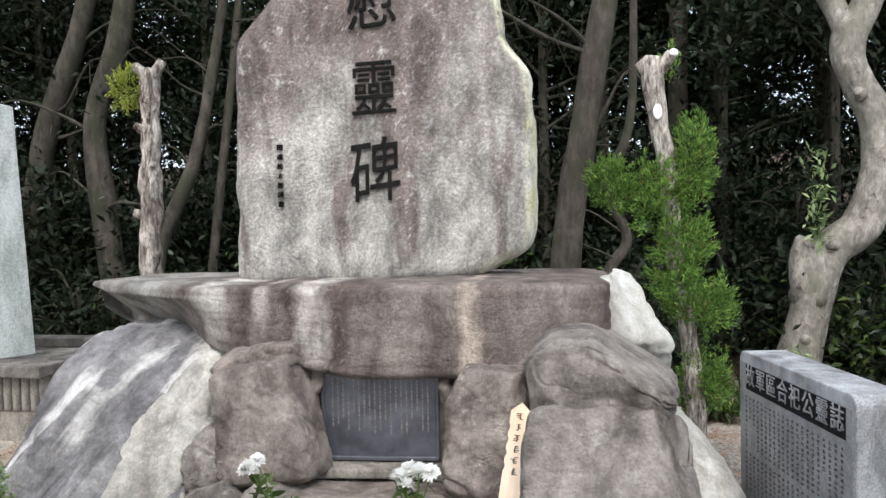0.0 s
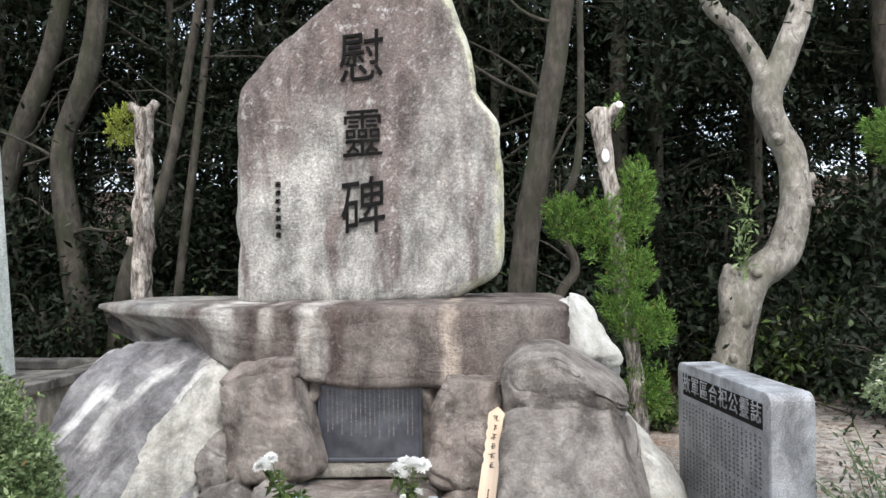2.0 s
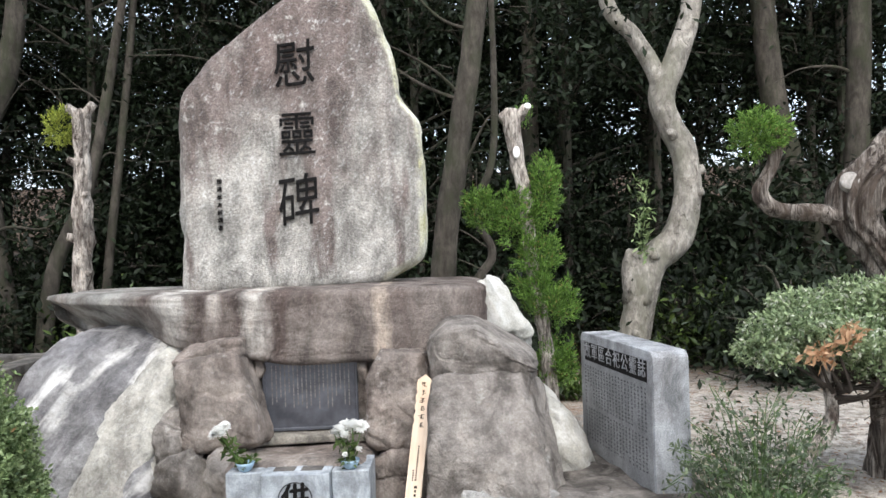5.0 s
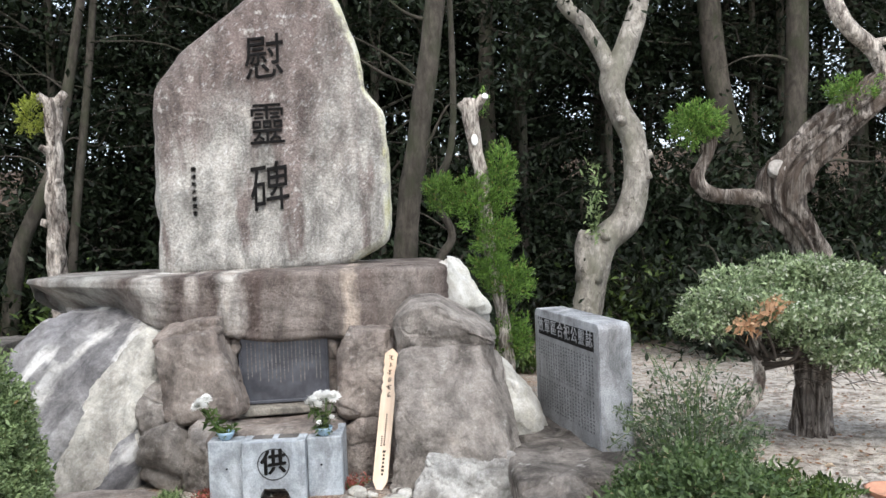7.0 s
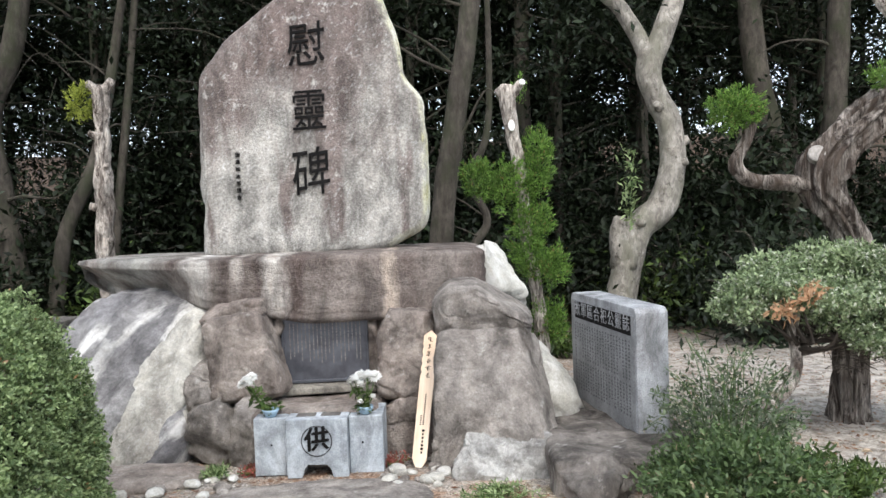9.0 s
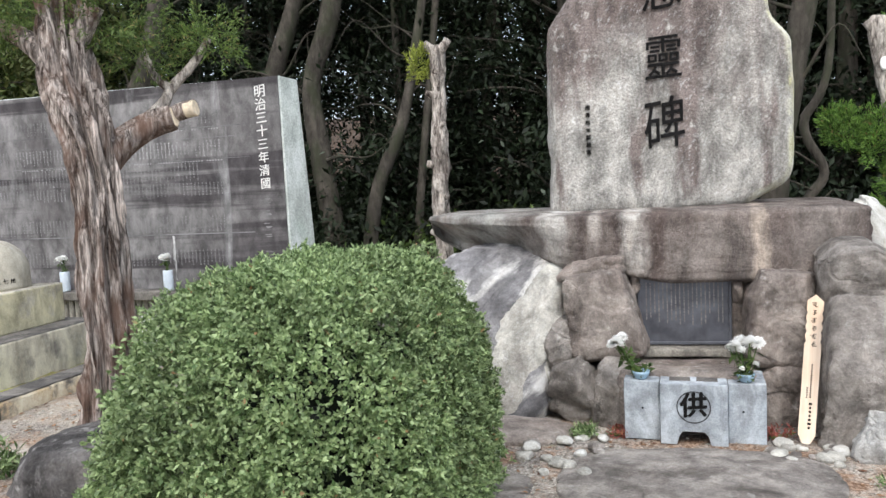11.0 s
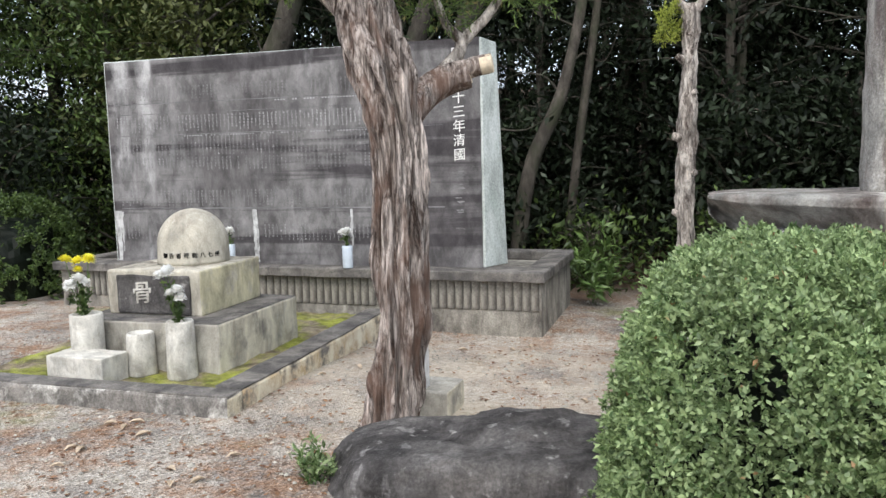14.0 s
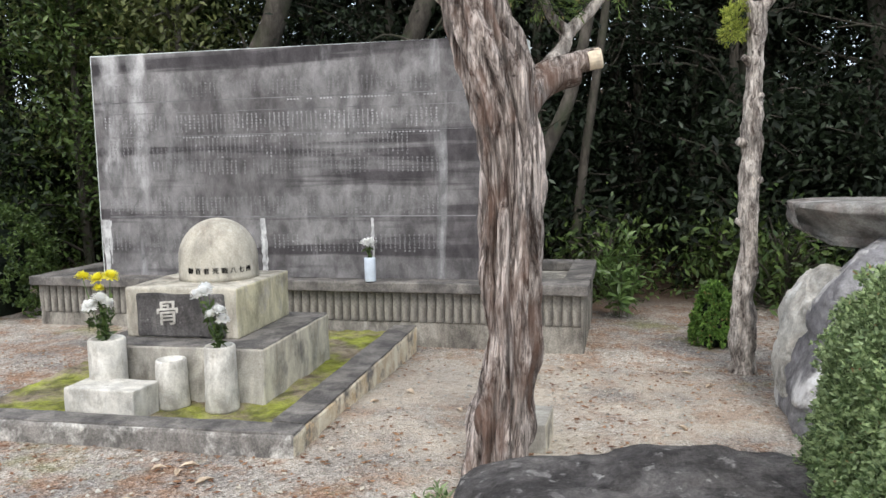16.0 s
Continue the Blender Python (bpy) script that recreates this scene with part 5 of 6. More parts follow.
def clipped_bush(loc, r, n, label, mat=M_BUSH, size=0.026, seed=1, box=2.6):
    """A clipped round bush: a dense skin of small leaf rosettes over dark twigs."""
    t = thing("clipped_bush", loc, label, "bush")
    rng = np.random.default_rng(seed)
    d = rng.normal(size=(n, 3))
    d[:, 2] = np.abs(d[:, 2]) * 1.1 - 0.35
    d /= np.linalg.norm(d, axis=1)[:, None]
    k = (np.abs(d) ** box).sum(1) ** (-1 / box)
    # rosettes crowd on the tips of shoots, with gaps between
    per = 10
    shoot = np.repeat(d[: n // per], per, 0)
    d = np.concatenate([shoot + rng.normal(size=shoot.shape) * 0.034, d[len(shoot):]])
    d /= np.linalg.norm(d, axis=1)[:, None]
    k = (np.abs(d) ** box).sum(1) ** (-1 / box)
    out = np.concatenate([np.repeat(rng.uniform(-0.045, 0.02, n // per), per), np.zeros(n - len(shoot))])
    lump = np.array([1 + 0.05 * noise.noise(Vector(v) * 3.2 + Vector((seed, 0, 0))) + 0.06 * noise.noise(Vector(v) * 9) + 0.06 * noise.noise(Vector(v) * 21) for v in d])
    depth = 1 + out - 0.16 * rng.random(n) ** 2.2
    P = d * (k * lump * depth)[:, None] * np.array(r) + np.array((0, 0, r[2] * 0.45))
    P[:, :2] *= (1 + 0.09 * np.clip(1 - P[:, 2] / (r[2] * 0.9), 0, 1))[:, None]
    P = P[P[:, 2] > 0.02]
    N = d[: len(P)] if len(P) == n else P - np.array((0, 0, r[2] * 0.45))
    N = N / np.linalg.norm(N, axis=1)[:, None]
    # every point carries a rosette of five leaves
    P5, N5 = np.repeat(P, 5, 0), np.repeat(N, 5, 0)
    leaves("foliage", P5 + rng.normal(size=P5.shape) * size * 0.12, N5, size, mat, t, rng, aspect=0.5, lift=0.75, spread=0.75)
    bm = bmesh.new()
    for i in range(26):
        a, e = rng.uniform(0, 6.28), rng.uniform(0.2, 1.4)
        q = np.array((math.cos(a) * math.cos(e), math.sin(a) * math.cos(e), math.sin(e))) * np.array(r) * 0.8
        tube(bm, [(q[0] * 0.1, q[1] * 0.1, 0, 0.016), (q[0] * 0.5, q[1] * 0.5, q[2] * 0.6, 0.011), (q[0], q[1], q[2] + r[2] * 0.35, 0.005)], 3, 6, 0.2)
    tagged(part("inner_brush", bm, M_TWIG, t), kind="stuff")
    # near-black solid core: its colour gives the shade between the leaves
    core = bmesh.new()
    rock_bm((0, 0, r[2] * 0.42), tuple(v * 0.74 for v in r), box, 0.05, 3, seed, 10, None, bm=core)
    part("inner_shade_core", core, M_LEAF, t, "dark core standing in for the shade inside the bush")
    return t


clipped_bush((-1.415, -1.30, 0), (0.575, 0.95, 0.775), 44000, "dense clipped green azalea bush", M_BUSH, 0.0215, 1, 3.0)
clipped_bush((-9.2, 2.55, -0.1), (0.75, 0.7, 0.85), 4000, "rounded dark green bush beside the memorial wall", M_LEAF2, 0.04, 3)
clipped_bush((-2.07, 2.75, -0.1), (0.16, 0.16, 0.36), 3200, "small upright green conifer bush", M_CYP, 0.03, 4, 2.0)


def stump_left():
    t = thing("pruned_tree_stump", (-1.94, 1.9, -0.1), "tall pruned tree trunk with knobbly sawn limbs", "tree stump")
    bm = bmesh.new()
    tube(bm, [(0, 0, -0.1, 0.085), (0.0, 0, 0.5, 0.07), (0.03, 0, 0.9, 0.062), (0.02, 0, 1.3, 0.06), (0.035, 0, 1.7, 0.062), (0.04, 0, 2.1, 0.052), (0.05, 0, 2.4, 0.055), (0.05, 0, 2.56, 0.06)], 12, 28, 0.42, 16, 0.2, 7, 0.8, 2)
    part("trunk", bm, M_STUMP, t, "", True)
    for a, b in (((0.05, 0, 2.48, 0.045), (0.15, -0.02, 2.60, 0.03)), ((0.05, 0, 2.5, 0.045), (-0.05, -0.02, 2.58, 0.035)), ((0.02, 0, 1.62, 0.04), (-0.06, -0.05, 1.64, 0.025)), ((0.03, 0, 1.35, 0.035), (0.1, -0.05, 1.38, 0.02)), ((0.03, 0, 1.9, 0.035), (0.09, -0.05, 1.95, 0.022)), ((0.03, 0, 2.15, 0.035), (-0.04, -0.05, 2.2, 0.022)), ((0.02, 0, 1.05, 0.035), (-0.06, -0.04, 1.1, 0.02)), ((0.01, 0, 0.75, 0.035), (0.08, -0.05, 0.8, 0.022))):
        bm = bmesh.new()
        tube(bm, [a, b], 4, 12, 0.2, 15)
        part("limb_stub", bm, M_STUMP, t, "", True)
    rng = np.random.default_rng(8)
    p, d = spray_points(rng, 1300, (-0.1, -0.02, 2.42), (0.075, 0.07, 0.11), 30, 0.07, 0.4)
    leaves("tuft", p, d, 0.03, M_TUFT, t, rng, aspect=0.3, lift=1.0, spread=0.6)


stump_left()


def cypress_right():
    t = thing("pruned_cypress", (1.42, 2.0, -0.05), "pruned cypress with bright green tufts and a sawn top", "tree")
    bm = bmesh.new()
    tube(bm, [(0.06, 0, -0.1, 0.06), (0.03, 0, 0.6, 0.055), (-0.06, 0, 1.3, 0.05), (-0.1, 0, 1.8, 0.05), (-0.155, 0, 2.1, 0.055), (-0.18, 0, 2.33, 0.06), (-0.17, 0, 2.42, 0.055)], 8, 20, 0.25, 12, 0.1, 6, 0.5, 3)
    part("trunk", bm, M_STUMP, t, "", True)
    for a, b in (((-0.17, 0, 2.3, 0.045), (-0.07, -0.05, 2.43, 0.03)), ((-0.18, 0, 2.3, 0.045), (-0.25, 0, 2.4, 0.035))):
        bm = bmesh.new()
        tube(bm, [a, b], 4, 12, 0.2, 15)
        part("limb_stub", bm, M_STUMP, t, "", True)
    for c, tilt in (((-0.155, -0.062, 2.1), (80, 0, 0)), ((-0.06, -0.06, 2.435), (30, 30, 0))):
        d = part("sawn_face", lathe([(0.036, -0.01), (0.034, 0.0), (0.03, 0.004)], 16), M_CHALK, t, "white-sealed sawn face")
        d.matrix_basis = pose(*c, *tilt) @ Matrix.Diagonal((0.75, 1.35, 1, 1))
    rng = np.random.default_rng(9)
    for c, r, n in (((-0.40, 0.0, 1.66), (0.13, 0.12, 0.14), 2600), ((0.04, 0.0, 1.78), (0.085, 0.11, 0.26), 3000), ((-0.17, -0.04, 1.60), (0.15, 0.12, 0.20), 2600), ((-0.02, -0.05, 1.32), (0.13, 0.12, 0.17), 2800),
                    ((0.09, -0.05, 0.97), (0.20, 0.16, 0.13), 3200), ((-0.06, -0.04, 1.10), (0.12, 0.1, 0.12), 1500), ((0.09, 0, 0.52), (0.11, 0.11, 0.2), 2200), ((-0.06, 0.0, 2.33), (0.06, 0.06, 0.1), 160)):
        p, d = spray_points(rng, int(n * 1.3), c, r, 48, 0.09)
        leaves("tuft", p, d, 0.031, M_CYP, t, rng, aspect=0.26, lift=1.2, spread=0.5)


cypress_right()


def twisted_tree():
    t = thing("twisted_tree", (2.483, 4.6, -0.40), "pale smooth-barked tree with a bent forking trunk", "tree")
    t.scale = (1.243, 1.243, 1.243)
    bm = bmesh.new()
    tube(bm, [(0.0, 0, -0.2, 0.176), (0.08, 0, 0.3, 0.160), (0.17, 0, 0.75, 0.136), (0.3, 0, 1.22, 0.132), (0.52, 0, 1.42, 0.128), (0.63, 0, 1.75, 0.116), (0.63, 0, 2.12, 0.112), (0.5, 0, 2.42, 0.104), (0.45, 0, 2.66, 0.116), (0.58, 0, 3.0, 0.096), (0.75, 0.05, 3.6, 0.080), (0.85, 0.1, 5.5, 0.048)], 10, 28, 0.16, 7, 0.03, 5, 0.5, 7)
    tube(bm, [(0.45, 0, 2.66, 0.088), (0.38, 0.02, 2.9, 0.076), (0.22, 0.05, 3.2, 0.072), (0.0, 0.1, 3.6, 0.064), (-0.2, 0.2, 5.2, 0.040)], 8, 22, 0.14, 7, 0.03, 5, 0.5, 8)
    tube(bm, [(0.2, 0, 0.9, 0.128), (0.16, -0.05, 1.22, 0.104), (0.19, -0.06, 1.34, 0.072)], 6, 20, 0.35, 9, 0.1, 6, 0, 9)
    part("trunk", bm, M_PALEBARK, t, "", True)
    for a, b in (((0.66, -0.02, 1.98, 0.06), (0.775, -0.05, 2.02, 0.035)), ((0.66, -0.04, 1.80, 0.05), (0.745, -0.09, 1.83, 0.03)), ((0.50, -0.09, 2.30, 0.045), (0.46, -0.15, 2.33, 0.025)), ((0.34, -0.06, 1.27, 0.05), (0.30, -0.16, 1.30, 0.03)), ((0.16, -0.07, 0.62, 0.05), (0.12, -0.16, 0.66, 0.03))):
        bm = bmesh.new()
        tube(bm, [a, b], 5, 14, 0.3, 12)
        part("knot", bm, M_PALEBARK, t, "", True)
    rng = np.random.default_rng(12)
    p = np.stack([rng.normal(0.22, 0.04, 160), rng.normal(-0.12, 0.03, 160), rng.uniform(1.25, 1.95, 160)], 1)
    leaves("sprout", p, np.tile((0, -0.4, 1.0), (160, 1)), 0.07, M_BUSH, t, rng, aspect=0.35, lift=0.5)
    p, d = ball_points(rng, 300, (0.05, -0.2, 0.42), (0.09, 0.07, 0.2), 0.2)
    leaves("sprout", p, d, 0.06, M_BUSH, t, rng, aspect=0.35)


twisted_tree()


def juniper_right():
    t = thing("juniper_tree", (3.15, 0.75, -0.02), "gnarled silver juniper with a bent trunk and clipped tufts", "tree")
    bm = bmesh.new()
    tube(bm, [(0.1, 0, -0.15, 0.11), (0.11, 0, 0.45, 0.085), (0.15, 0, 0.85, 0.078), (0.14, 0, 1.1, 0.082), (0.04, 0, 1.32, 0.082), (-0.07, 0, 1.48, 0.10), (-0.05, 0, 1.64, 0.12), (0.06, 0, 1.78, 0.11), (0.3, 0, 1.96, 0.10), (0.62, 0.03, 2.2, 0.085), (1.1, 0.1, 2.5, 0.06)], 18, 72, 0.26, 8, 0.40, 8, 3.2, 13)
    part("trunk", bm, M_SILVER, t, "", True)
    bm = bmesh.new()
    tube(bm, [(-0.1, 0, 1.48, 0.065), (-0.3, 0, 1.52, 0.05), (-0.52, 0, 1.56, 0.045), (-0.6, 0, 1.66, 0.045), (-0.53, 0, 1.8, 0.035), (-0.47, 0, 1.97, 0.028)], 7, 18, 0.35, 12, 0.2, 5, 1, 14)
    part("branch", bm, M_SILVER, t, "", True)
    bm = bmesh.new()
    tube(bm, [(0.66, 0.03, 2.22, 0.06), (0.55, 0.02, 2.42, 0.05), (0.36, 0, 2.6, 0.05), (0.26, 0, 2.8, 0.045)], 7, 18, 0.2, 12, 0.1, 5, 1, 15)
    tube(bm, [(0.5, 0.02, 2.45, 0.03), (0.72, 0, 2.5, 0.02), (0.95, 0, 2.6, 0.012)], 5, 10, 0.2, 12)
    part("branch", bm, M_STUMP, t, "", True)
    d = part("sawn_face", lathe([(0.055, -0.07), (0.053, 0.0), (0.045, 0.005)], 20), M_GREYCUT, t, "greyed sawn limb face")
    d.matrix_basis = pose(-0.13, -0.09, 1.70, 65, -35, 0)
    rng = np.random.default_rng(15)
    for c, r, n in (((-0.6, 0, 1.985), (0.14, 0.13, 0.105), 5200), ((0.36, -0.08, 2.15), (0.12, 0.11, 0.07), 1500), ((0.95, 0.0, 2.5), (0.25, 0.2, 0.12), 1800)):
        p, dd = spray_points(rng, int(n * 1.1), c, r, 40, 0.06, 0.5)
        leaves("tuft", p, dd, 0.026, M_CYP, t, rng, aspect=0.26, lift=1.1, spread=0.6)


juniper_right()


def layered_shrub():
    t = thing("layered_shrub", (2.62, 0.45, -0.02), "flat-topped pruned shrub with a crooked stem and dead orange leaves", "shrub")
    bm = bmesh.new()
    tube(bm, [(-0.34, -0.05, -0.1, 0.055), (-0.27, -0.04, 0.08, 0.05), (-0.10, -0.03, 0.20, 0.046), (0.08, 0, 0.28, 0.042), (0.16, 0, 0.44, 0.034), (0.14, 0, 0.66, 0.03), (0.2, 0, 0.85, 0.02)], 8, 18, 0.25, 12, 0.06, 5, 1, 17)
    part("stem", bm, M_STUMP, t, "", True)
    rng = np.random.default_rng(17)
    for i in range(18):
        a = rng.uniform(0, 6.28)
        bm = bmesh.new()
        e = (0.35 + math.cos(a) * rng.uniform(0.3, 0.6), math.sin(a) * rng.uniform(0.15, 0.4), rng.uniform(0.7, 0.95))
        tube(bm, [(0.16, 0, 0.5 + 0.015 * i, 0.014), (0.3 + math.cos(a) * 0.2, math.sin(a) * 0.2, 0.6, 0.010), (*e, 0.004)], 4, 7, 0.2)
        part("twig", bm, M_TWIG, t)
    Ps, Ns = [], []
    for k in range(30):
        a = rng.uniform(0, 6.28)
        q = rng.random() ** 0.6
        x, y = 0.42 + 0.72 * q * math.cos(a), 0.40 * q * math.sin(a)
        z = 1.04 - 0.18 * q * q + rng.uniform(-0.10, 0.07) - 0.14 * (x > 0.85)
        p, d = ball_points(rng, 290, (x, y, z), (rng.uniform(0.15, 0.26), rng.uniform(0.14, 0.2), rng.uniform(0.07, 0.12)), 0.4)
        Ps.append(p)
        Ns.append(d)
    for c, r, n in (((0.35, -0.1, 0.87), (0.5, 0.38, 0.10), 1300), ((1.0, 0, 0.68), (0.4, 0.33, 0.2), 1500), ((0.45, -0.05, 0.72), (0.28, 0.28, 0.1), 500), ((0.75, -0.18, 0.80), (0.32, 0.25, 0.12), 900), ((0.0, 0, 0.86), (0.25, 0.25, 0.1), 500), ((0.62, -0.22, 0.64), (0.30, 0.22, 0.12), 900), ((1.15, -0.1, 0.50), (0.3, 0.3, 0.16), 800)):
        p, d = ball_points(rng, n, c, r, 0.35)
        Ps.append(p)
        Ns.append(d)
    P, N = np.repeat(np.concatenate(Ps), 5, 0), np.repeat(np.concatenate(Ns), 5, 0)
    leaves("foliage", P + rng.normal(size=P.shape) * 0.008, N, 0.029, M_SHRUB, t, rng, aspect=0.42, lift=0.5)
    p, d = ball_points(rng, 90, (0.08, -0.38, 0.90), (0.09, 0.06, 0.07), 0.1)
    q, e = ball_points(rng, 80, (-0.06, -0.38, 0.82), (0.09, 0.06, 0.05), 0.1)
    p, d = np.concatenate([p, q]), np.concatenate([d, e])
    leaves("dead_leaves", p, d, 0.05, M_DRY, t, rng, "dead orange leaves", aspect=0.4)
    bm = bmesh.new()
    for i in range(80):
        x, y, z = rng.uniform(0.25, 1.0), rng.uniform(-0.3, 0.2), rng.uniform(0.42, 0.64)
        dx, dy, dz = rng.uniform(0.05, 0.3), rng.uniform(-0.12, 0.12), rng.uniform(-0.12, 0.05)
        tube(bm, [(x, y, z, 0.003), (x + dx * 0.5, y + dy * 0.3, z + dz * 0.2 + 0.02, 0.002), (x + dx, y + dy, z + dz, 0.001)], 3, 5, 0.1)
    tagged(part("dead_brush", bm, M_TWIG, t), kind="stuff")


layered_shrub()


def low_shrub(loc, r, n, label, seed, mat=M_SHRUB, size=0.045, name="low_shrub", leaf=26):
    t = thing(name, loc, label, "shrub")
    rng = np.random.default_rng(seed)
    P, N = [], []
    bm = bmesh.new()
    for i in range(n):
        a, q = rng.uniform(0, 6.28), rng.random() ** 0.5
        tip = np.array((math.cos(a) * q * r[0], math.sin(a) * q * r[1], r[2] * (1.05 - 0.6 * q * q) * rng.uniform(0.6, 1.1)))
        root = tip * np.array((0.35, 0.35, 0))
        mid = (root + tip) / 2 + np.array((rng.normal() * 0.04, rng.normal() * 0.04, r[2] * 0.2))
        tube(bm, [(*root, 0.0022), (*mid, 0.0015), (*tip, 0.0008)], 3, 5, 0.0, cap=False)
        for k in range(leaf):
            f = rng.uniform(0.15, 1.0)
            P.append(root * (1 - f) ** 2 + mid * 2 * f * (1 - f) + tip * f * f + rng.normal(size=3) * (0.012 if leaf < 40 else 0.024))
            N.append((math.cos(a) * 0.5, math.sin(a) * 0.5, 1))
    tagged(part("stalk_mass", bm, M_STEM, t), kind="stuff")
    leaves("foliage", np.array(P), np.array(N), size, mat, t, rng, aspect=0.3 if leaf < 40 else 0.42, lift=0.6)
    return t


low_shrub((2.0, -0.70, 0), (0.46, 0.38, 0.36), 330, "low feathery green shrub at the foot of the tablet", 51, M_FERN, 0.036, leaf=44)
low_shrub((2.13, -0.22, 0), (0.42, 0.34, 0.74), 80, "thin grey-green shrub beside the tablet", 52, M_GREYFERN, 0.032, leaf=46)
low_shrub((2.5, -0.55, 0), (0.35, 0.3, 0.2), 60, "low spreading green seedlings", 53, M_LEAF2, 0.05)
low_shrub((-2.85, 3.95, -0.1), (0.42, 0.35, 0.75), 12, "young broad-leaved sapling behind the wall base", 54, M_BROAD, 0.13, "sapling")
low_shrub((-0.55, 0.02, 0), (0.09, 0.07, 0.06), 16, "small green weeds at the foot of the boulders", 57, M_BUSH, 0.03, "weed_clump")
low_shrub((0.95, -0.42, 0), (0.22, 0.1, 0.06), 26, "short grass at the foot of the slab", 58, M_BUSH, 0.03, "grass_tuft")
low_shrub((0.42, 0.12, 0), (0.08, 0.06, 0.07), 10, "small red-leaved weeds beside the offering stand", 59, M_RED, 0.025, "weed_clump")
low_shrub((-0.4, 0.06, 0), (0.06, 0.05, 0.05), 8, "small red-leaved weeds beside the offering stand", 60, M_RED, 0.025, "weed_clump")
low_shrub((1.75, 3.2, 0), (0.35, 0.3, 0.35), 30, "low broad-leaved plants under the trees", 55, M_LEAF2, 0.10)
low_shrub((-3.36, -1.12, 0), (0.1, 0.1, 0.2), 12, "green weeds beside the dark boulder", 56, M_BUSH, 0.05, "weed_clump")


# ---- forest ----
def forest_trunk(pts, label="slender grey forest tree", seed=0, mat=None, crown=None, seg=16):
    x, y = pts[0][0], pts[0][1]
    g = ground_z(x, y)
    t = thing("forest_tree", (x, y, g), label, "tree", "trees of the wood")
    bm = bmesh.new()
    tube(bm, [(a - x, b - y, c - g if i else -0.3, r) for i, (a, b, c, r) in enumerate(pts)], 7, seg, 0.15, 6, 0.02, 5, 0.4, seed)
    part("trunk", bm, mat or M_TRUNK, t, "", True)
    rl = random.Random(seed)
    for k in range(4):
        i = rl.randint(1, len(pts) - 2) if len(pts) > 2 else 0
        f = rl.random()
        p, q = pts[i], pts[min(i + 1, len(pts) - 1)]
        s = Vector([p[m] + (q[m] - p[m]) * f for m in range(3)]) - Vector((x, y, g))
        w = (p[3] + (q[3] - p[3]) * f) * 0.2
        d = rl.choice((-1, 1)) * rl.uniform(0.35, 1.0)
        e = rl.uniform(-0.5, 0.3)
        bm = bmesh.new()
        tube(bm, [(*s, w), (s.x + d * 0.4, s.y + e * 0.4, s.z + rl.uniform(0.05, 0.3), w * 0.7), (s.x + d, s.y + e, s.z + rl.uniform(0.0, 0.6), w * 0.35), (s.x + d * 1.5, s.y + e * 1.4, s.z + rl.uniform(-0.1, 0.8), w * 0.12)], 5, 7, 0.15, 8)
        for _ in range(3):
            u = rl.uniform(0.5, 1.2)
            tube(bm, [(s.x + d * u, s.y + e * u, s.z + 0.25 * u, w * 0.25), (s.x + d * u + rl.uniform(-0.2, 0.3) * d, s.y + e, s.z + 0.25 * u + rl.uniform(-0.3, 0.35), w * 0.08)], 3, 5, 0.1, 8)
        part("limb", bm, mat or M_TRUNK, t)
    return t


forest_trunk([(0.62, 3.2, 0, 0.135), (0.69, 3.2, 1.22, 0.112), (0.888, 3.2, 2.48, 0.103), (1.05, 3.2, 3.47, 0.09), (1.43, 3.3, 6.4, 0.055)], "straight grey tree leaning behind the memorial stone", 61, M_TRUNK)
forest_trunk([(1.05, 3.7, 0, 0.06), (0.98, 3.7, 0.9, 0.05), (1.15, 3.7, 1.3, 0.045), (0.98, 3.7, 1.75, 0.04), (1.2, 3.7, 2.4, 0.035), (1.2, 3.8, 5, 0.02)], "thin crooked grey tree", 62, M_TRUNK, seg=12)
forest_trunk([(-4.5, 5.5, 0, 0.17), (-4.56, 5.5, 0.4, 0.15), (-4.75, 5.5, 1.8, 0.14), (-4.8, 5.5, 2.8, 0.13), (-4.4, 5.5, 4.0, 0.12), (-4.2, 5.6, 7, 0.07)], "grey forest tree with a bent trunk", 63)
forest_trunk([(-3.5, 5.5, 0, 0.06), (-3.35, 5.5, 1.2, 0.055), (-3.05, 5.5, 3.4, 0.045), (-2.8, 5.6, 6, 0.03)], "thin slanting forest tree", 64)
forest_trunk([(-4.1, 5.2, 0, 0.10), (-3.85, 5.2, 1.2, 0.09), (-3.4, 5.3, 2.4, 0.07), (-2.9, 5.4, 5, 0.04)], "leaning brown forest tree", 65)
forest_trunk([(5.5, 6, 0, 0.2), (5.33, 6, 0.9, 0.18), (4.78, 6, 3.1, 0.15), (4.6, 6, 6, 0.12)], "straight grey forest tree", 66)
forest_trunk([(5.6, 5.6, 0, 0.16), (5.55, 5.6, 1.6, 0.15), (5.6, 5.6, 2.7, 0.14), (5.75, 5.6, 6, 0.1)], "straight grey forest tree", 67)
forest_trunk([(7.2, 7, 0, 0.15), (7.2, 7, 3, 0.13), (7.1, 7, 7, 0.08)], "straight dark forest tree", 68)
forest_trunk([(-7.6, 5.0, 0, 0.2), (-7.4, 5, 2.2, 0.17), (-6.9, 5, 3.4, 0.14), (-6.3, 5, 6, 0.1)], "leaning forest tree behind the memorial wall", 69)
forest_trunk([(-6.0, 5.6, 0, 0.16), (-5.6, 5.6, 2.4, 0.14), (-5.0, 5.6, 4, 0.11), (-4.6, 5.6, 6, 0.08)], "leaning forest tree behind the memorial wall", 70)
rng_f = random.Random(12)
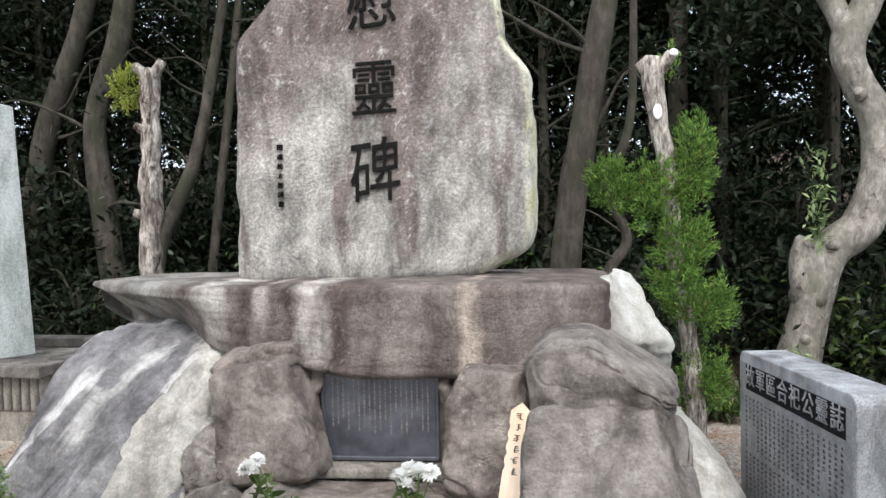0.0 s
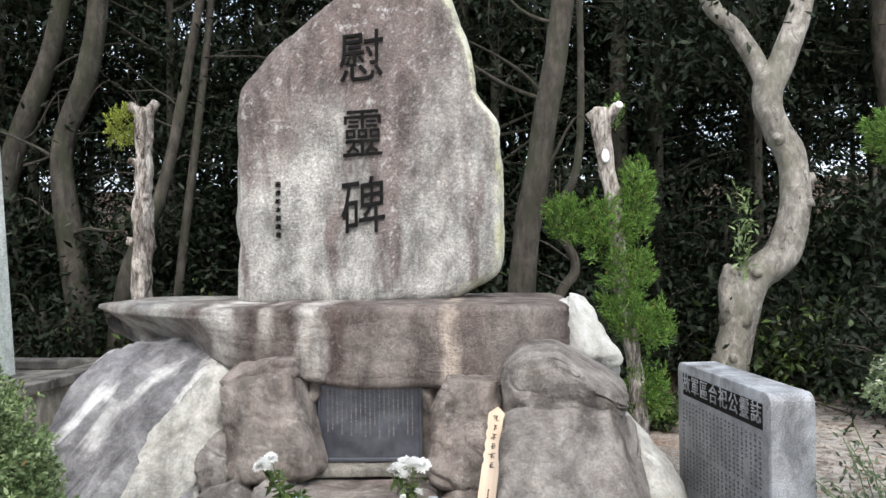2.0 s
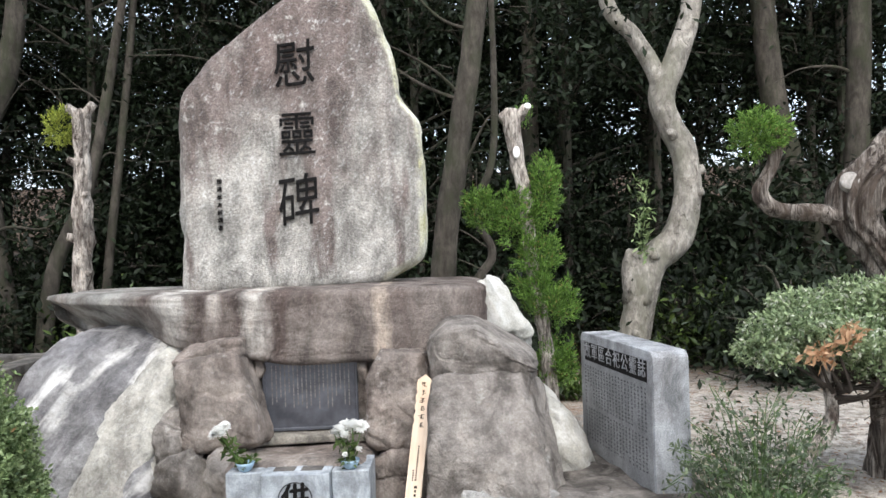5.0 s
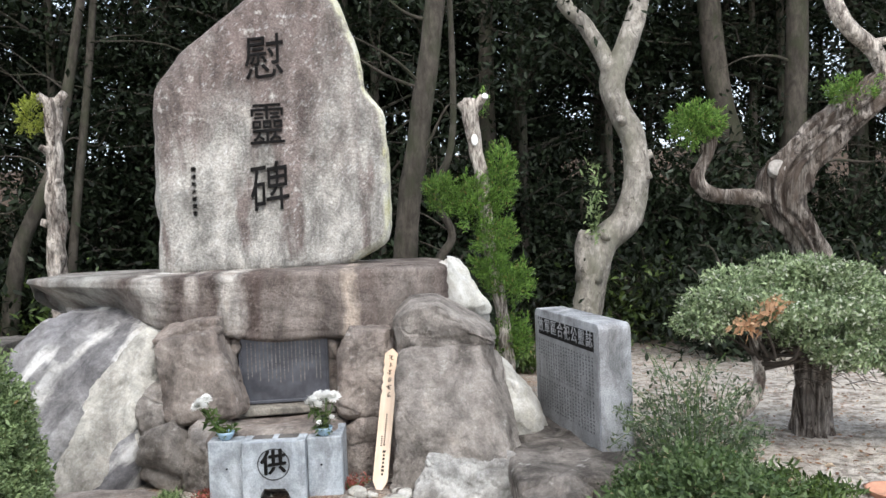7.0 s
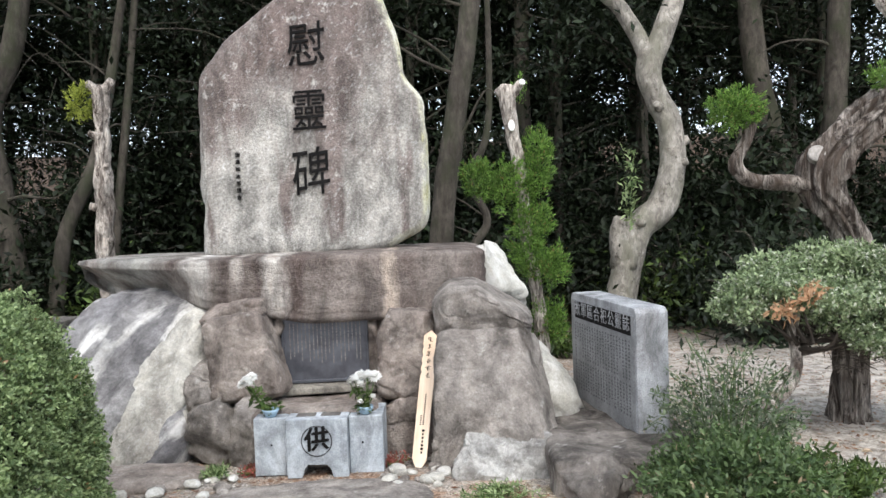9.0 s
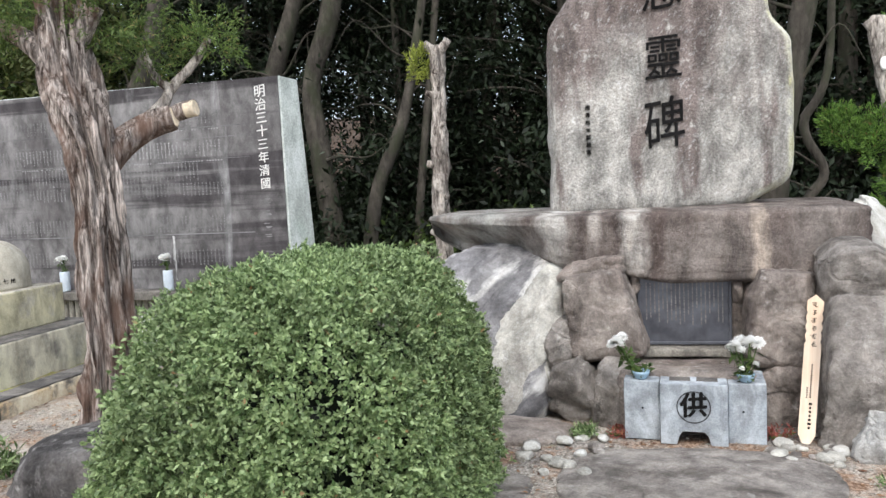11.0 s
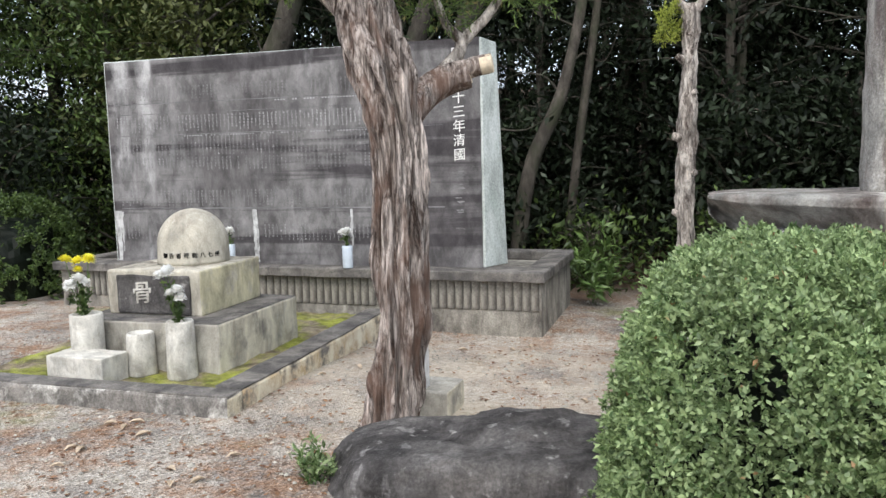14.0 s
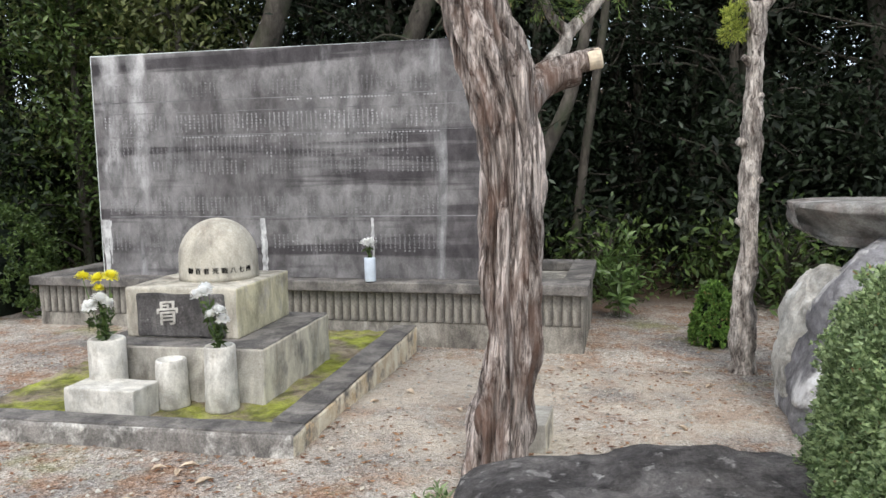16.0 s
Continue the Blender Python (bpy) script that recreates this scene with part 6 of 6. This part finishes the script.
for i in range(34):
    x, y = rng_f.uniform(-13, 13), rng_f.uniform(6.5, 12.5)
    l = rng_f.uniform(-0.8, 0.8)
    r = rng_f.uniform(0.05, 0.13)
    forest_trunk([(x, y, ground_z(x, y), r * 1.2), (x + l * 0.2 + rng_f.uniform(-0.15, 0.15), y, 2, r), (x + l * 0.6, y, 4, r * 0.8), (x + l, y, 8, r * 0.5)], "slender dark forest tree", 80 + i, None, seg=10)


def crown_tree(seed, n, mat, label, h=(1.5, 7.0), r=1.7, size=0.11, low=True):
    """A leafy evergreen: limbs that rise from a thin stem, with sprays of leaves along them."""
    t = thing("evergreen_tree", (0, 0, 0), label, "tree", "evergreens of the wood")
    rng = np.random.default_rng(seed)
    bm = bmesh.new()
    tube(bm, [(0, 0, -0.3, 0.07), (0.05, 0.02, h[1] * 0.4, 0.055), (0, 0, h[1], 0.02)], 5, 8, 0.1)
    P, N = [], []
    limbs = 46
    for i in range(limbs):
        z = h[0] + (h[1] - h[0]) * (i + rng.random()) / limbs
        a = rng.uniform(0, 6.28)
        k = r * (1.0 - 0.45 * (z - h[0]) / (h[1] - h[0])) * rng.uniform(0.5, 1.15)
        tip = np.array((math.cos(a) * k, math.sin(a) * k, z + rng.uniform(-0.3, 0.4)))
        root = np.array((0, 0, z - 0.3))
        mid = (root + tip) / 2 + np.array((0, 0, rng.uniform(0, 0.25)))
        tube(bm, [(*root, 0.022), (*mid, 0.013), (*tip, 0.005)], 3, 5, 0.1, cap=False)
        m = n // limbs
        f = rng.random(m) ** 0.55
        q = root * ((1 - f) ** 2)[:, None] + mid * (2 * f * (1 - f))[:, None] + tip * (f * f)[:, None]
        P.append(q + rng.normal(size=(m, 3)) * np.array((0.24, 0.24, 0.15)) * (0.4 + f)[:, None])
        N.append(np.tile((math.cos(a) * 0.4, math.sin(a) * 0.4, 0.9), (m, 1)))
    part("trunk", bm, M_TRUNK, t)
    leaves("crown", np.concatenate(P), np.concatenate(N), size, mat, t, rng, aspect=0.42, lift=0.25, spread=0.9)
    return t


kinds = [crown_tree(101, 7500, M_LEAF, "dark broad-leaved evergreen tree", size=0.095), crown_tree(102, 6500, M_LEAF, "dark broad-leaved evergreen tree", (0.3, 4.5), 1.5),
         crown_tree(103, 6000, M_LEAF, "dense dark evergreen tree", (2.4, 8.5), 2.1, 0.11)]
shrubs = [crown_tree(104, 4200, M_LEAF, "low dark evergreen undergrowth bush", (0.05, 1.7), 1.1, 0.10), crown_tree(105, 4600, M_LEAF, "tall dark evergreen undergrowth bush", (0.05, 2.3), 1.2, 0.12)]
# the first has its crown mostly above view, added to block sky light
tall = [crown_tree(108, 9000, M_LEAF, "tall dark evergreen tree added to shade the wood", (3.2, 8.5), 2.6, 0.12), crown_tree(109, 7500, M_LEAF, "broad dark evergreen tree far back in the wood", (0.2, 7.5), 2.2, 0.17)]
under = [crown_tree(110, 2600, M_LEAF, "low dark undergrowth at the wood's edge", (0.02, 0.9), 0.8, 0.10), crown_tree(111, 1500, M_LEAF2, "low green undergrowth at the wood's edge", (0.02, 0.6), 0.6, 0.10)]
greens = [crown_tree(106, 13000, M_LEAF2, "bright green broad-leaved tree beside the wall", (0.2, 5.0), 1.6, 0.095), crown_tree(107, 7000, M_OLIVE, "olive-leaved tree beside the wall", (1.8, 5.5), 1.3, 0.11)]
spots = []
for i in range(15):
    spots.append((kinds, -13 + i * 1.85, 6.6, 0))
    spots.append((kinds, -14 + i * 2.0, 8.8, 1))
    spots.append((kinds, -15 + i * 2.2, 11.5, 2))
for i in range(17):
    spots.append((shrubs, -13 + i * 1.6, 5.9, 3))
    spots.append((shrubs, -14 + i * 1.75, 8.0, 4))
    if i % 2:
        spots.append((kinds, -18 + i * 2.3, 14.5, 5))
spots += [(greens[:1], -9.8, 5.0, 6), (greens[:1], -11.2, 4.0, 6), (greens[:1], -8.8, 6.0, 6), (greens[1:], -8.2, 4.9, 6), (greens[1:], -10.2, 5.6, 6), (greens[:1], -12.6, 5.0, 6), (shrubs, -10.5, 3.6, 6)]
for i in range(12):
    spots.append((tall[:1], -14 + i * 2.5, 6.7, 7))
    spots.append((tall[:1], -13 + i * 2.5, 9.0, 7))
    if i % 2:
        spots.append((tall[1:], -15 + i * 2.7, 13.0, 7))
for i in range(13):
    spots.append((under, -7.2 + i * 1.25, 4.75, 3))
for x, y in ((3.9, 3.6), (1.6, 5.4), (3.2, 5.6), (4.0, 5.2), (4.7, 4.2), (5.4, 3.8), (6.5, 3.6)):
    spots.append((under[:1], x, y, 8))
for x, y in ((-1.2, 10.5), (0.6, 11.2), (2.2, 10.8), (3.6, 11.4)):
    spots.append((tall[1:], x, y, 8))
for x, y in ((-3.4, 8.2), (-2.0, 7.6), (-0.9, 8.4), (-2.8, 10.0)):
    spots.append((kinds[:1], x, y, 8))
used = set()
for kind, x, y, layer in spots:
    src = kind[rng_f.randrange(len(kind))]
    x, y = x + rng_f.uniform(-0.6, 0.6) * (layer < 6), y + rng_f.uniform(-0.5, 0.5) * (layer < 6)
    m = pose(x, y, ground_z(x, y), 0, 0, rng_f.uniform(0, 360))
    if src in used:
        copy_thing(src, m)
    else:
        used.add(src)
        src.matrix_basis = m


# ---- small things on the ground ----
def scatter():
    rng = np.random.default_rng(77)
    n = 20000
    P = np.stack([rng.uniform(-8, 4.5, n), rng.uniform(-2.6, 4.5, n), np.zeros(n)], 1)
    thick = np.array([noise.noise(Vector((x * 0.9, y * 0.9, 8))) for x, y, _ in P]) + 0.45 * (P[:, 0] < -3.2) * (P[:, 1] < -0.4) + 0.4 * (P[:, 0] > 1.6)
    P = P[thick + rng.normal(size=n) * 0.25 > 0.0]
    n = len(P)
    P[:, 2] = [ground_z(x, y) + 0.006 for x, y, _ in P]
    V, F = leaf_mesh(P, np.tile((0, 0, 1.0), (n, 1)), 0.04, rng, 0.5, 0.3, 1.0)
    V[:, 2] = np.maximum(V[:, 2] * 0.25 + np.repeat(P[:, 2], 4) * 0.75, np.repeat(P[:, 2], 4) - 0.002)
    ob = solid("fallen_leaves", V.tolist(), F.tolist(), M_LITTER)
    tagged(ob, "scattered dry brown fallen leaves on the soil", "leaf litter", kind="stuff")


scatter()


def big_leaf(x, y, turn, seed):
    rr = random.Random(seed)
    bm = bmesh.new()
    s = rr.uniform(0.03, 0.05)
    line = [(-1, 0), (-0.4, 0.35), (0.3, 0.38), (1, 0), (0.3, -0.38), (-0.4, -0.35)]
    mid = [bm.verts.new((k * s, 0, 0.004 * math.sin(k * 3))) for k in (-1, -0.4, 0.3, 1)]
    for sgn in (1, -1):
        side = [bm.verts.new((k * s, sgn * w * s, 0.012 + 0.006 * rr.random())) for k, w in ((-0.4, 0.35), (0.3, 0.38))]
        for f in ((mid[0], mid[1], side[0]), (mid[1], mid[2], side[1], side[0]), (mid[2], mid[3], side[1])):
            bm.faces.new(f if sgn < 0 else f[::-1])
    ob = part("dry_leaf", bm, M_PALELEAF)
    ob.matrix_basis = pose(x, y, ground_z(x, y) + 0.008, 0, 0, turn)
    tagged(ob, "curled pale dry leaf fallen on the soil", "leaf", "larger dry leaves on the soil")


rb = random.Random(31)
for i in range(46):
    big_leaf(rb.uniform(-5.6, -1.0), rb.uniform(-1.5, -0.6) if i % 3 else rb.uniform(0.2, 2.0), rb.uniform(0, 360), i)
for i in range(14):
    big_leaf(rb.uniform(1.7, 3.4), rb.uniform(-0.6, 1.6), rb.uniform(0, 360), 100 + i)


def gravel():
    """Coarse grit on the soil, joined."""
    rng = np.random.default_rng(91)
    n = 9000
    P = np.stack([rng.uniform(-7, 4, n), rng.uniform(-2.4, 4.2, n)], 1)
    octa = np.array([(1, 0, 0), (0, 1, 0), (-1, 0, 0), (0, -1, 0), (0, 0, 0.8), (0, 0, -0.4)])
    tri = np.array([(0, 1, 4), (1, 2, 4), (2, 3, 4), (3, 0, 4), (1, 0, 5), (2, 1, 5), (3, 2, 5), (0, 3, 5)])
    V, F = [], []
    for i, (x, y) in enumerate(P):
        s = rng.uniform(0.004, 0.012) * (1.8 if rng.random() < 0.04 else 1)
        q = octa * s * rng.uniform(0.7, 1.3, 3) + np.array((x, y, ground_z(x, y) + s * 0.2))
        V += q.tolist()
        F += (tri + 6 * i).tolist()
    ob = solid("gravel", V, F, M_CONC)
    tagged(ob, "loose grey grit and gravel on the soil", "gravel", kind="stuff")


gravel()
peb = random.Random(5)
for i in range(46):
    left = i < 26
    x, y = (peb.uniform(-1.0, -0.45), peb.uniform(-0.55, 0.05)) if left else (peb.uniform(0.36, 0.75), peb.uniform(-0.22, 0.06))
    s = peb.uniform(0.022, 0.05)
    o = rock("pebble", (x, y, s * 0.3), (s * peb.uniform(0.9, 1.4), s, s * 0.6), (M_WHITE, M_PALE, M_GREY)[i % 3], "smooth rounded river pebble", "pebbles by the offering stand", p=2.2, amp=0.006, seed=200 + i, cuts=6, rz=peb.uniform(0, 180))


def build_dish():
    t = thing("terracotta_dish", (3.05, -0.40, 0.0), "shallow terracotta plant dish on the soil", "plant dish")
    part("dish", lathe([(0.095, 0), (0.118, 0.035), (0.123, 0.04), (0.113, 0.04), (0.09, 0.02), (0.01, 0.018)], 28), M_TERRA, t, "", True)


build_dish()
